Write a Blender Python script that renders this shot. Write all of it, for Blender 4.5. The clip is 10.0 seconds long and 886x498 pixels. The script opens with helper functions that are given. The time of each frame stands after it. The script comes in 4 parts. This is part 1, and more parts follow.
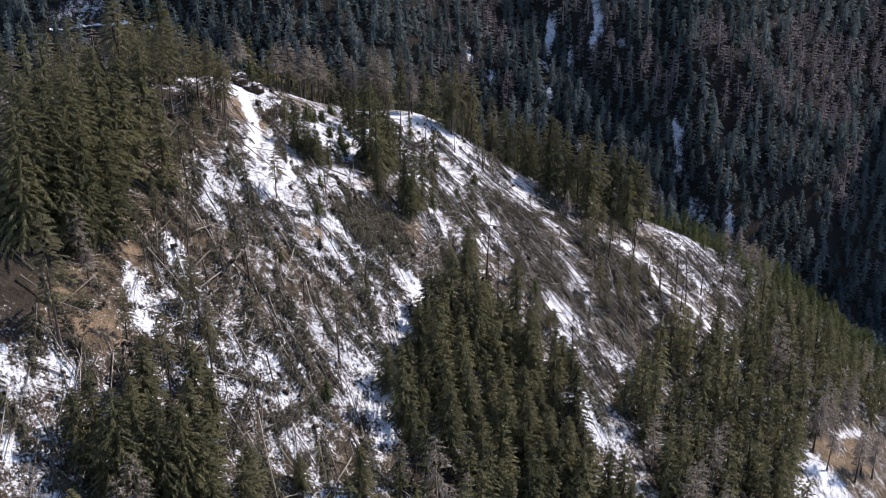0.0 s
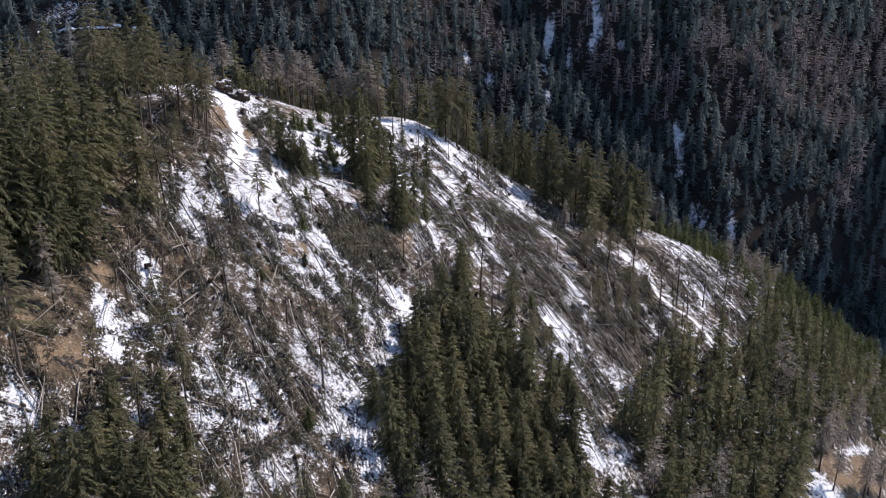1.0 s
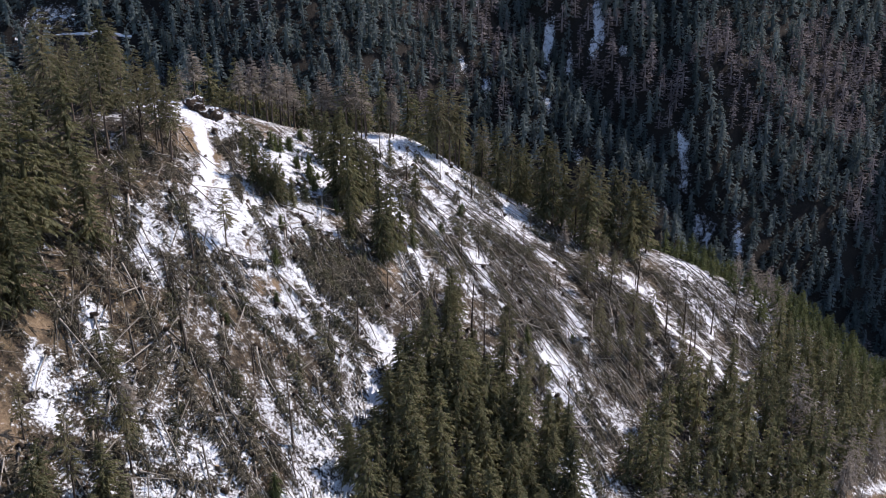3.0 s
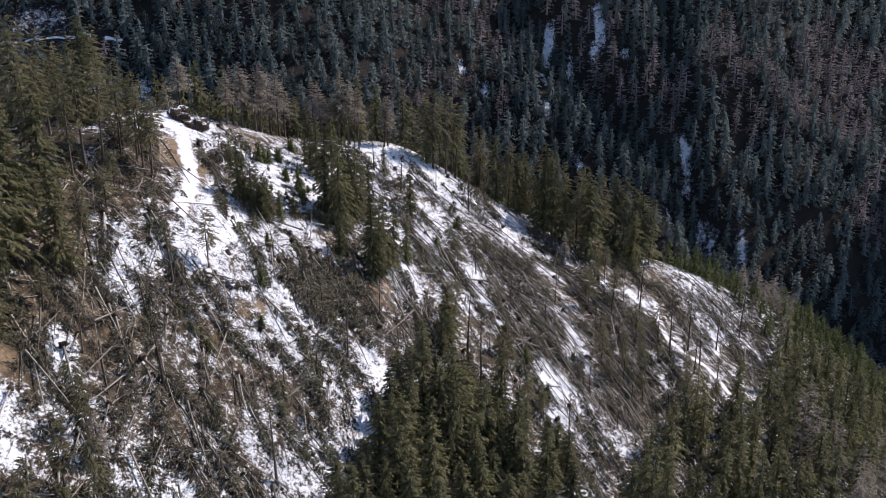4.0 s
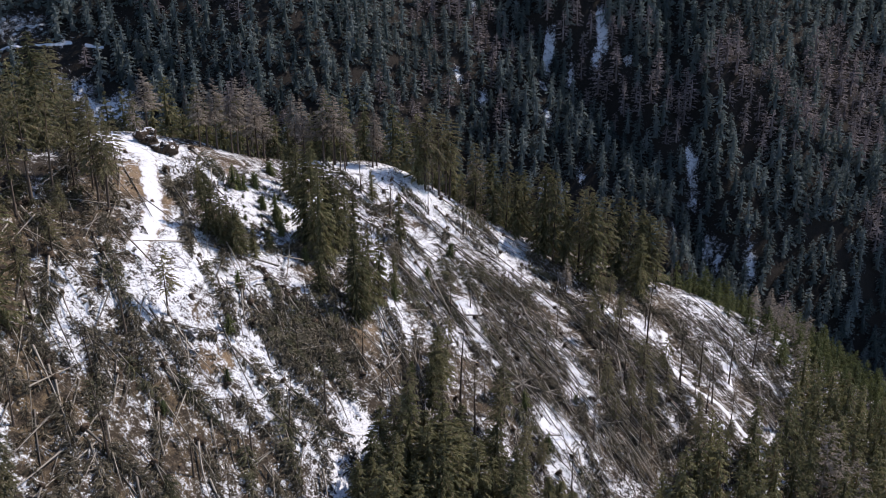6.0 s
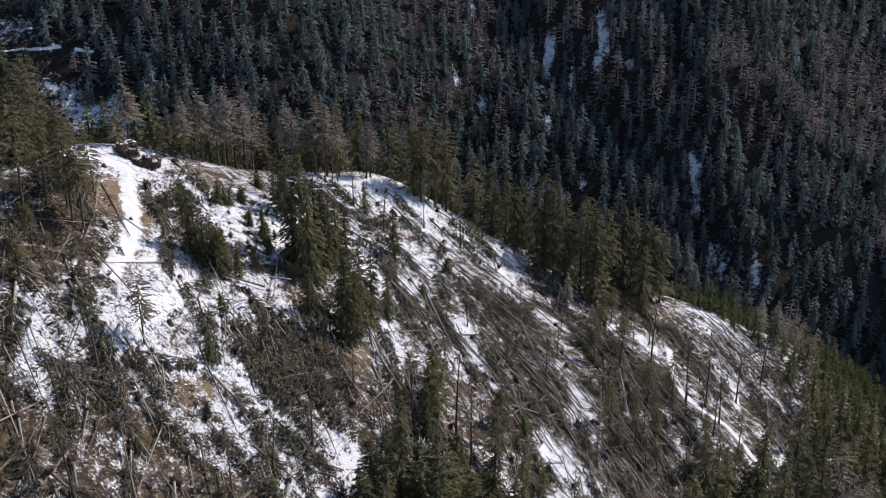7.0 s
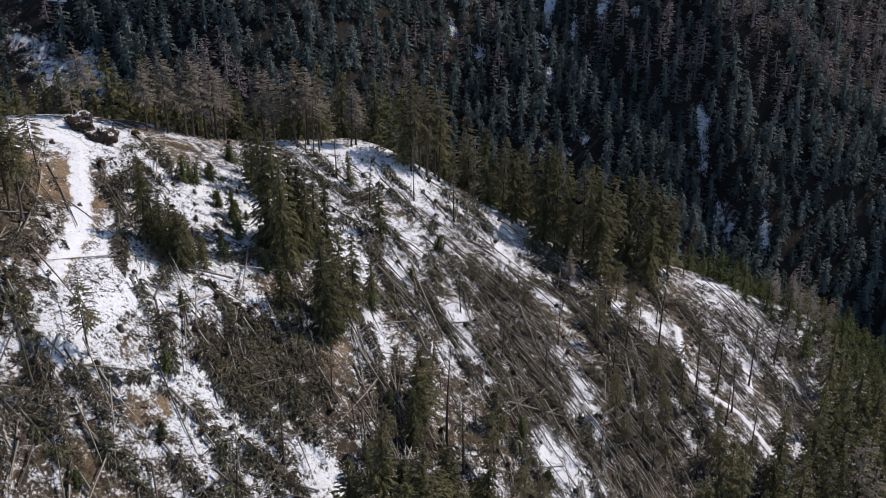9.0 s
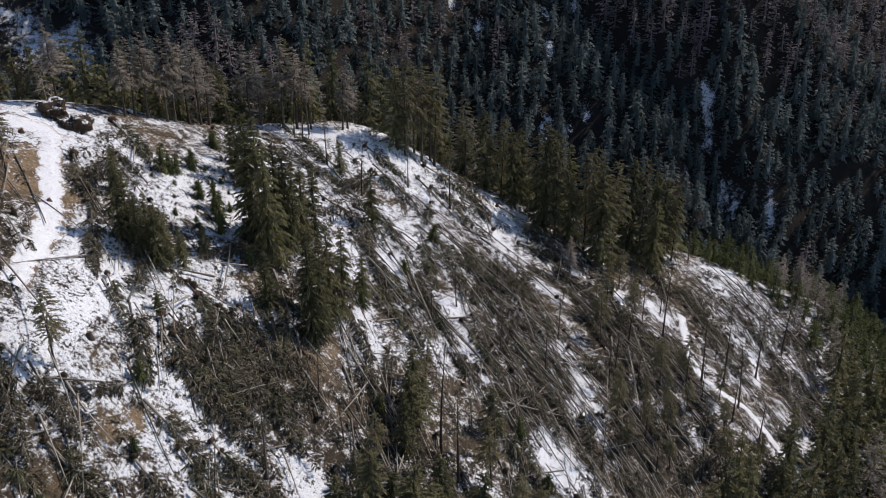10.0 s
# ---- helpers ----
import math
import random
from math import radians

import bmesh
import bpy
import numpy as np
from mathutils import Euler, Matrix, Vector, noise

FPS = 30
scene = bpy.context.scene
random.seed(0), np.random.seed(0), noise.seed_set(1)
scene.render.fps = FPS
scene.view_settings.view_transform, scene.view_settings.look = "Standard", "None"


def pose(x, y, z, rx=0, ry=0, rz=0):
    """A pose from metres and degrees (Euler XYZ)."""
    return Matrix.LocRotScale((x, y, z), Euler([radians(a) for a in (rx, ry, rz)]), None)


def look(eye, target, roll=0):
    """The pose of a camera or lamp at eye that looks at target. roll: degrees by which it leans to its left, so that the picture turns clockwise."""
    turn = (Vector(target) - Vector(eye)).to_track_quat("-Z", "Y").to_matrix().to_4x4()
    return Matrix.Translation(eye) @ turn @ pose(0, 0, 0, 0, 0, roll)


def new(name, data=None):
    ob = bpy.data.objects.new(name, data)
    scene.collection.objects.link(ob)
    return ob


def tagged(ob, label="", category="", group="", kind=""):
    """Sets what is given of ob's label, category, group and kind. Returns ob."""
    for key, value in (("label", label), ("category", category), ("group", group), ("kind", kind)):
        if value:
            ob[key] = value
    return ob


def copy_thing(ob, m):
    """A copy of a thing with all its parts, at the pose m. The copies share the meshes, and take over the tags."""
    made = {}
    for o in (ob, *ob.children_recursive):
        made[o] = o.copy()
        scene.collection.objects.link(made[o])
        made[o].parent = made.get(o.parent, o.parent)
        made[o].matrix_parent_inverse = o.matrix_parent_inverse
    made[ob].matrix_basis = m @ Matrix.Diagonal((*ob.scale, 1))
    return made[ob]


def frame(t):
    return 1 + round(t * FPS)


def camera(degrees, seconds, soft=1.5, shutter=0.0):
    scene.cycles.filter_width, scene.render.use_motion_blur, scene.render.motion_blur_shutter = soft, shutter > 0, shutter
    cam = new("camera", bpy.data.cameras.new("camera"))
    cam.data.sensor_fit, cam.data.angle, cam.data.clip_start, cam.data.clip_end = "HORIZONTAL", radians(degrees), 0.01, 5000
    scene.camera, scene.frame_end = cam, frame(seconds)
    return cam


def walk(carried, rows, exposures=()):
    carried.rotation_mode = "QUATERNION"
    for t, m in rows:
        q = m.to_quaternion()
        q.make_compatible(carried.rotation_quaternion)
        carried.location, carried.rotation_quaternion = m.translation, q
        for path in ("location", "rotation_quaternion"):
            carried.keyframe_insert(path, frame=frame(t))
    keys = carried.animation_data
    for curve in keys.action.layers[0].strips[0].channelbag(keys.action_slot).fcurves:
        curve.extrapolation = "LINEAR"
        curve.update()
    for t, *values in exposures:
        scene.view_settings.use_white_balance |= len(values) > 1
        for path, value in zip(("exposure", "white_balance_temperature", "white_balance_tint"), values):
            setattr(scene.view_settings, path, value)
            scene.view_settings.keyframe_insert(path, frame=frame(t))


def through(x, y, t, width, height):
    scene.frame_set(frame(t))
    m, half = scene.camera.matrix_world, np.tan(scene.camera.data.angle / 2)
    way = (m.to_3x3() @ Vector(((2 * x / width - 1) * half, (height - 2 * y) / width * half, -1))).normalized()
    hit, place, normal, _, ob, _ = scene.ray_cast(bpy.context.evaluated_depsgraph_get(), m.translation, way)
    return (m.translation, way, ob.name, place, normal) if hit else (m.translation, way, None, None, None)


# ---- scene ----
cam = camera(49.6, 10.0, soft=0.5)
METRES, EYE, TILT, LEAN, TURN = 110.0, 130.0, -21.4, 0.0, 0.0
ROWS = [
    (0.0, 0.0, 0.0, 0.0, 0.0, 0.0, -0.0),
    (0.5, 0.0112, 0.0453, 0.0173, 0.02, -0.01, 0.01),
    (1.0, 0.0209, 0.0909, 0.0347, 0.04, -0.02, 0.02),
    (1.5, 0.0295, 0.1367, 0.0526, 0.07, -0.03, 0.03),
    (2.0, 0.0371, 0.1828, 0.0708, 0.08, -0.05, 0.05),
    (2.5, 0.0439, 0.2287, 0.0893, 0.1, -0.06, 0.07),
    (4.0, 0.0614, 0.3668, 0.1449, 0.13, -0.08, 0.08),
    (4.5, 0.0668, 0.4132, 0.1632, 0.13, -0.08, 0.09),
    (5.0, 0.0716, 0.4593, 0.1815, 0.15, -0.08, 0.1),
    (5.5, 0.0762, 0.5055, 0.1999, 0.15, -0.1, 0.1),
    (7.0, 0.0905, 0.6449, 0.254, 0.17, -0.1, 0.11),
    (7.5, 0.0956, 0.6911, 0.2712, 0.19, -0.75, 0.15),
    (8.0, 0.1001, 0.7375, 0.2888, 0.19, -1.65, 0.19),
    (8.5, 0.1045, 0.7839, 0.307, 0.18, -2.58, 0.2),
    (9.0, 0.1085, 0.8307, 0.3252, 0.16, -3.5, 0.21),
    (9.5, 0.113, 0.8774, 0.3433, 0.16, -4.42, 0.21),
    (10.0, 0.1177, 0.924, 0.3616, 0.15, -5.33, 0.22),
]
walk(cam, [(t, pose(0, 0, EYE, TILT, LEAN, TURN) @ pose(METRES * x, METRES * y, METRES * z, 90 + pitch, roll, yaw)) for t, x, y, z, yaw, pitch, roll in ROWS], exposures=[(0.0, 0.22, 6560, 20), (6.0, 0.04, 6680, 19), (10.0, -0.28, 6820, 16)])

# ---- light ----
SUN_AZ, SUN_EL = math.atan2(0.84, 0.54), radians(42)
world = bpy.data.worlds.new("sky")
scene.world = world
world.use_nodes = True
wn = world.node_tree
sky = wn.nodes.new("ShaderNodeTexSky")
sky.sky_type, sky.sun_disc = "NISHITA", False
sky.sun_elevation, sky.sun_rotation = SUN_EL, SUN_AZ
sky.altitude, sky.air_density, sky.dust_density, sky.ozone_density = 1500, 1.0, 0.3, 3.0
wn.links.new(sky.outputs[0], wn.nodes["Background"].inputs[0])
wn.nodes["Background"].inputs[1].default_value = 0.17
sun = new("sun", bpy.data.lights.new("sun", "SUN"))
sun.data.energy, sun.data.angle, sun.data.color = 4.5, radians(0.53), (1.0, 0.965, 0.91)
sun_way = Vector((math.sin(SUN_AZ) * math.cos(SUN_EL), math.cos(SUN_AZ) * math.cos(SUN_EL), math.sin(SUN_EL)))
sun.matrix_world = look((150, 150, 400), Vector((150, 150, 400)) - sun_way)


# ---- materials ----
def material(name, rough=0.8):
    m = bpy.data.materials.new(name)
    m.use_nodes = True
    nt = m.node_tree
    p = nt.nodes["Principled BSDF"]
    p.inputs["Roughness"].default_value = rough
    p.inputs["Specular IOR Level"].default_value = 0.25
    return m, nt, p


def noise_node(nt, scale, detail=4.0, rough=0.55, space="Object", stretch=None):
    co = nt.nodes.new("ShaderNodeTexCoord")
    n = nt.nodes.new("ShaderNodeTexNoise")
    n.inputs["Scale"].default_value, n.inputs["Detail"].default_value, n.inputs["Roughness"].default_value = scale, detail, rough
    if stretch:
        mp = nt.nodes.new("ShaderNodeMapping")
        mp.inputs["Scale"].default_value = stretch
        nt.links.new(co.outputs[space], mp.inputs[0])
        nt.links.new(mp.outputs[0], n.inputs["Vector"])
    else:
        nt.links.new(co.outputs[space], n.inputs["Vector"])
    return n.outputs["Fac"]


def ramp(nt, fac, stops):
    r = nt.nodes.new("ShaderNodeValToRGB")
    while len(r.color_ramp.elements) < len(stops):
        r.color_ramp.elements.new(0.5)
    for e, (at, col) in zip(r.color_ramp.elements, stops):
        e.position, e.color = at, (*col, 1)
    nt.links.new(fac, r.inputs[0])
    return r.outputs[0]


def blend(nt, fac, a, b):
    m = nt.nodes.new("ShaderNodeMix")
    m.data_type = "RGBA"
    for sock, v in ((m.inputs[0], fac), (m.inputs[6], a), (m.inputs[7], b)):
        if isinstance(v, (int, float)):
            sock.default_value = v
        elif isinstance(v, tuple):
            sock.default_value = (*v, 1)
        else:
            nt.links.new(v, sock)
    return m.outputs[2]


def calc(nt, op, a, b, c=None):
    m = nt.nodes.new("ShaderNodeMath")
    m.operation = op
    for sock, v in zip(m.inputs, (a, b, c)):
        if v is None:
            continue
        if isinstance(v, (int, float)):
            sock.default_value = v
        else:
            nt.links.new(v, sock)
    return m.outputs[0]


def relief(nt, p, height, strength, distance):
    b = nt.nodes.new("ShaderNodeBump")
    b.inputs["Strength"].default_value, b.inputs["Distance"].default_value = strength, distance
    nt.links.new(height, b.inputs["Height"])
    nt.links.new(b.outputs[0], p.inputs["Normal"])


def attribute(nt, name):
    a = nt.nodes.new("ShaderNodeAttribute")
    a.attribute_name = name
    return a.outputs["Fac"]


def ground_material():
    m, nt, p = material("snowy_forest_soil", 0.9)
    big = noise_node(nt, 0.11, 4, 0.6)
    mid = noise_node(nt, 0.5, 5, 0.62)
    fine = noise_node(nt, 2.1, 6, 0.7)
    grass = noise_node(nt, 9.0, 4, 0.7)
    soil = ramp(nt, fine, [(0.3, (0.012, 0.01, 0.008)), (0.48, (0.04, 0.03, 0.02)), (0.7, (0.13, 0.093, 0.056))])
    straw = ramp(nt, grass, [(0.35, (0.06, 0.042, 0.023)), (0.65, (0.3, 0.215, 0.12))])
    soil = blend(nt, ramp(nt, mid, [(0.45, (0, 0, 0)), (0.65, (1, 1, 1))]), soil, straw)
    # Dark needle litter, blackened further to hold the shade between the trees.
    shaded_litter = ramp(nt, fine, [(0.3, (0.007, 0.006, 0.005)), (0.65, (0.03, 0.024, 0.018))])
    soil = blend(nt, attribute(nt, "shaded_litter"), soil, shaded_litter)
    clay = ramp(nt, fine, [(0.3, (0.085, 0.057, 0.034)), (0.65, (0.32, 0.225, 0.135))])
    soil = blend(nt, attribute(nt, "earth"), soil, clay)
    snow = ramp(nt, fine, [(0.2, (0.58, 0.595, 0.62)), (0.6, (0.79, 0.795, 0.8))])
    cover = calc(nt, "ADD", calc(nt, "MULTIPLY", mid, 1.0), calc(nt, "MULTIPLY", fine, 1.3))
    cover = calc(nt, "ADD", cover, calc(nt, "MULTIPLY", big, 0.7))
    cover = calc(nt, "ADD", cover, calc(nt, "MULTIPLY_ADD", attribute(nt, "snow"), 0.75, -0.375))
    cover = calc(nt, "ADD", cover, calc(nt, "MULTIPLY_ADD", grass, 0.9, -0.45))
    cover = calc(nt, "MULTIPLY_ADD", cover, 13.0, -19.75)
    m_cover = nt.nodes.new("ShaderNodeClamp")
    nt.links.new(cover, m_cover.inputs[0])
    nt.links.new(blend(nt, m_cover.outputs[0], soil, snow), p.inputs["Base Color"])
    nt.links.new(calc(nt, "MULTIPLY_ADD", m_cover.outputs[0], -0.35, 0.95), p.inputs["Roughness"])
    h = calc(nt, "ADD", calc(nt, "MULTIPLY", fine, 0.6), calc(nt, "ADD", mid, calc(nt, "MULTIPLY", m_cover.outputs[0], 0.35)))
    relief(nt, p, h, 0.9, 0.45)
    return m


def foliage(name, dark, light, dry, dry_share=0.12, through=0.25):
    """Needles: a colour for each tree, lighter and darker sprays within it."""
    m, nt, p = material(name, 0.75)
    info = nt.nodes.new("ShaderNodeObjectInfo")
    isle = nt.nodes.new("ShaderNodeNewGeometry")
    tint = attribute(nt, "tint")
    each = calc(nt, "FRACT", calc(nt, "ADD", info.outputs["Random"], tint), 0.0)
    col = blend(nt, each, dark, light)
    col = blend(nt, calc(nt, "MULTIPLY", isle.outputs["Random Per Island"], 0.4), col, tuple(v * 0.45 for v in dark))
    old = calc(nt, "GREATER_THAN", calc(nt, "FRACT", calc(nt, "MULTIPLY", isle.outputs["Random Per Island"], 17.3), 0.0), 1 - dry_share)
    col = blend(nt, old, col, dry)
    nt.links.new(col, p.inputs["Base Color"])
    t = nt.nodes.new("ShaderNodeBsdfTranslucent")
    nt.links.new(col, t.inputs[0])
    mix = nt.nodes.new("ShaderNodeMixShader")
    mix.inputs[0].default_value = through
    nt.links.new(p.outputs[0], mix.inputs[1])
    nt.links.new(t.outputs[0], mix.inputs[2])
    nt.links.new(mix.outputs[0], nt.nodes["Material Output"].inputs[0])
    return m


def bark(name, dark, light, stretch=(6, 6, 0.6), rough=0.85):
    m, nt, p = material(name, rough)
    n = noise_node(nt, 2.0, 5, 0.65, "Object", stretch)
    patch = noise_node(nt, 0.6, 3, 0.5)
    info = nt.nodes.new("ShaderNodeObjectInfo")
    isle = nt.nodes.new("ShaderNodeNewGeometry")
    each = calc(nt, "FRACT", calc(nt, "ADD", info.outputs["Random"], isle.outputs["Random Per Island"]), 0.0)
    col = ramp(nt, n, [(0.3, dark), (0.7, light)])
    col = blend(nt, ramp(nt, patch, [(0.45, (0, 0, 0)), (0.65, (0.7, 0.7, 0.7))]), col, tuple(v * 0.6 for v in light))
    col = blend(nt, calc(nt, "MULTIPLY", each, 0.85), col, tuple(v * 0.35 for v in dark))
    nt.links.new(col, p.inputs["Base Color"])
    relief(nt, p, n, 0.6, 0.05)
    return m


def packed_snow():
    m, nt, p = material("packed_snow", 0.7)
    n = noise_node(nt, 0.7, 6, 0.7)
    g = noise_node(nt, 3.2, 6, 0.75)
    col = ramp(nt, g, [(0.3, (0.5, 0.5, 0.51)), (0.6, (0.8, 0.805, 0.81))])
    brown = ramp(nt, g, [(0.35, (0.05, 0.035, 0.022)), (0.65, (0.2, 0.14, 0.085))])
    bare = calc(nt, "ADD", calc(nt, "ADD", n, g), calc(nt, "MULTIPLY_ADD", attribute(nt, "edge"), 0.32, -1.2))
    bare_c = nt.nodes.new("ShaderNodeClamp")
    nt.links.new(calc(nt, "MULTIPLY", bare, 11.0), bare_c.inputs[0])
    col = blend(nt, bare_c.outputs[0], col, brown)
    nt.links.new(col, p.inputs["Base Color"])
    relief(nt, p, calc(nt, "ADD", n, g), 0.5, 0.2)
    return m


SOIL = ground_material()
GREEN = foliage("spruce_needles", (0.112, 0.116, 0.058), (0.27, 0.254, 0.125), (0.26, 0.21, 0.13), 0.12, 0.5)
YOUNG = foliage("young_spruce_needles", (0.085, 0.105, 0.04), (0.18, 0.195, 0.078), (0.16, 0.155, 0.075), 0.06, 0.5)
THIN = foliage("thinned_spruce_needles", (0.145, 0.138, 0.072), (0.28, 0.255, 0.135), (0.22, 0.18, 0.12), 0.22, 0.5)
DEAD = foliage("dying_needles", (0.048, 0.042, 0.026), (0.135, 0.114, 0.072), (0.27, 0.23, 0.165), 0.22, 0.12)
LARCH = foliage("bare_larch_twigs", (0.19, 0.16, 0.125), (0.34, 0.29, 0.235), (0.36, 0.31, 0.25), 0.3, 0.3)
# Far copies of needles and twigs, with the bluish haze mixed into their colours.
HAZEGREEN = foliage("hazed_spruce_needles", (0.085, 0.116, 0.112), (0.26, 0.305, 0.285), (0.19, 0.175, 0.16), 0.02, 0.5)
HAZELARCH = foliage("hazed_larch_twigs", (0.17, 0.148, 0.146), (0.31, 0.27, 0.265), (0.32, 0.275, 0.265), 0.2, 0.35)
WILT = foliage("wilted_green_needles", (0.045, 0.046, 0.023), (0.12, 0.114, 0.057), (0.23, 0.196, 0.13), 0.2, 0.12)
BARK = bark("spruce_bark", (0.07, 0.05, 0.036), (0.22, 0.17, 0.13))
LOGBARK = bark("weathered_log", (0.13, 0.106, 0.08), (0.53, 0.47, 0.385), (0.6, 6, 6), 0.5)
TWIGS = bark("dry_twigs", (0.09, 0.073, 0.052), (0.3, 0.25, 0.19), (2, 2, 2))
WOOD = bark("fresh_split_wood", (0.3, 0.2, 0.11), (0.55, 0.42, 0.26), (0.6, 6, 6))
EARTH = bark("root_earth", (0.04, 0.026, 0.017), (0.14, 0.095, 0.06), (2, 2, 2))
SNOW = packed_snow()


# ---- shapes ----
def make_mesh(name, verts, faces, mats, tint=None, which=None, smooth=False):
    """A mesh from arrays: faces are one array of triangles or quads, or a list of both."""
    me = bpy.data.meshes.new(name)
    faces = faces if isinstance(faces, list) else [faces]
    verts = np.asarray(verts, np.float32)
    loops = np.concatenate([f.ravel() for f in faces]).astype(np.int32)
    counts = np.concatenate([np.full(len(f), f.shape[1]) for f in faces]).astype(np.int32)
    me.vertices.add(len(verts))
    me.vertices.foreach_set("co", verts.ravel())
    me.loops.add(len(loops))
    me.loops.foreach_set("vertex_index", loops)
    me.polygons.add(len(counts))
    me.polygons.foreach_set("loop_start", np.concatenate([[0], np.cumsum(counts)[:-1]]).astype(np.int32))
    me.polygons.foreach_set("loop_total", counts)
    for m in mats if isinstance(mats, (list, tuple)) else [mats]:
        me.materials.append(m)
    if which is not None:
        me.polygons.foreach_set("material_index", np.asarray(which, np.int32))
    if smooth:
        me.polygons.foreach_set("use_smooth", np.ones(len(counts), bool))
    if tint is not None:
        for key, value in (tint if isinstance(tint, dict) else {"tint": tint}).items():
            me.attributes.new(key, "FLOAT", "POINT").data.foreach_set("value", np.asarray(value, np.float32))
    me.update(calc_edges=True)
    return me


def join(pieces):
    """One vertex array and one face array from several (verts, faces)."""
    vs, fs, n = [], [], 0
    for v, f in pieces:
        vs.append(v), fs.append(f + n)
        n += len(v)
    return np.concatenate(vs), np.concatenate(fs)


def tube(points, radii, sides=7):
    """A tapered stem along points, closed at its ends by narrowing."""
    pts, radii = np.asarray(points, float), np.asarray(radii, float)
    along = np.gradient(pts, axis=0)
    along /= np.linalg.norm(along, axis=1)[:, None]
    ref = np.where(np.abs(along[:, 2:3]) > 0.9, [[1.0, 0, 0]], [[0, 0, 1.0]])
    a = np.cross(along, ref)
    a /= np.linalg.norm(a, axis=1)[:, None]
    b = np.cross(along, a)
    th = np.arange(sides) * 2 * np.pi / sides
    ring = pts[:, None] + radii[:, None, None] * (a[:, None] * np.cos(th)[None, :, None] + b[:, None] * np.sin(th)[None, :, None])
    i, j = np.meshgrid(np.arange(len(pts) - 1), np.arange(sides), indexing="ij")
    k = (j + 1) % sides
    quads = np.stack([i * sides + j, i * sides + k, (i + 1) * sides + k, (i + 1) * sides + j], -1).reshape(-1, 4)
    return ring.reshape(-1, 3), quads


def sprays(rng, root, out, length, droop, twigs, spread, width, lift=0.0, hang=0.6, inner=0.12, size=(0.5, 0.28, 0.12), tumble=False, broad=0.05):
    """Boughs as many small sprays: root and out (level directions) per bough, drooping, each with side twigs that hang."""
    n = len(root)
    s = (np.arange(twigs)[None] + rng.random((n, twigs))) / twigs
    s = inner + (1 - inner) * s
    ln = length[:, None]
    p = root[:, None] + out[:, None] * (ln * s)[..., None]
    p[..., 2] += ln * (lift * s - droop[:, None] * s * s)
    tang = np.repeat(out[:, None], twigs, 1) + 0.0
    tang[..., 2] += lift - 2 * droop[:, None] * s
    tang /= np.linalg.norm(tang, axis=2)[..., None]
    side = np.stack([-out[:, 1], out[:, 0], 0 * out[:, 0]], -1)[:, None]
    sign = rng.choice([-1.0, 1.0], (n, twigs))[..., None] * rng.uniform(0.25, 1.0, (n, twigs))[..., None]
    way = tang * 0.75 + side * sign * spread
    way[..., 2] -= rng.uniform(0.05, 1.0, (n, twigs)) * hang
    way /= np.linalg.norm(way, axis=2)[..., None]
    reach = (ln * (size[0] - size[1] * s) + size[2]) * rng.uniform(0.6, 1.25, (n, twigs))
    w = (width * ln + broad)[..., None] * rng.uniform(0.6, 1.3, (n, twigs))[..., None]
    base = tang
    if tumble:
        face = out[:, None] * 0.75 + np.array([0, 0, 0.55]) + rng.normal(0, float(tumble), way.shape)
        base = np.cross(way, face)
        base /= np.linalg.norm(base, axis=2)[..., None]
    tri = np.stack([p - base * w, p + base * w, p + way * reach[..., None]], 2)
    v = tri.reshape(-1, 3)
    return v, np.arange(len(v)).reshape(-1, 3)


def quad_to_tri(v, q):
    return v, np.concatenate([q[:, [0, 1, 2]], q[:, [0, 2, 3]]])


def skirt(rng, height, radius, foot, levels, per, power=0.65, drop=0.75):
    """Tiers of hanging boughs, each a spray that widens from the stem and ends in a drooping tip."""
    u = np.repeat((np.arange(levels) + 0.15) / levels, per)
    k = np.tile(np.arange(per), levels)
    turn = np.repeat(rng.random(levels) * 6.28, per)
    az = turn + (k + rng.uniform(-0.3, 0.3, len(k))) * 2 * np.pi / per
    r = (radius * (1 - u) ** power + 0.15) * rng.uniform(0.7, 1.25, len(u))
    z = height * (foot + (1 - foot) * u)
    gap = height * (1 - foot) / levels
    half = np.pi / per * 1.25
    wide = r * 0.42
    a = np.stack([np.cos(az - half) * wide, np.sin(az - half) * wide, z + 0.25 * gap + 0 * z], -1)
    c = np.stack([np.cos(az + half) * wide, np.sin(az + half) * wide, z + 0.25 * gap + 0 * z], -1)
    top = np.stack([0 * z, 0 * z, np.minimum(z + 1.5 * gap, height)], -1)
    tip = np.stack([np.cos(az) * r, np.sin(az) * r, z - drop * r * rng.uniform(0.3, 1.0, len(u))], -1)
    v = np.stack([a, c, tip, top], 1).reshape(-1, 3)
    q = np.arange(len(u))[:, None] * 4
    return v, np.concatenate([q + [0, 2, 1], q + [0, 1, 3]], 0)


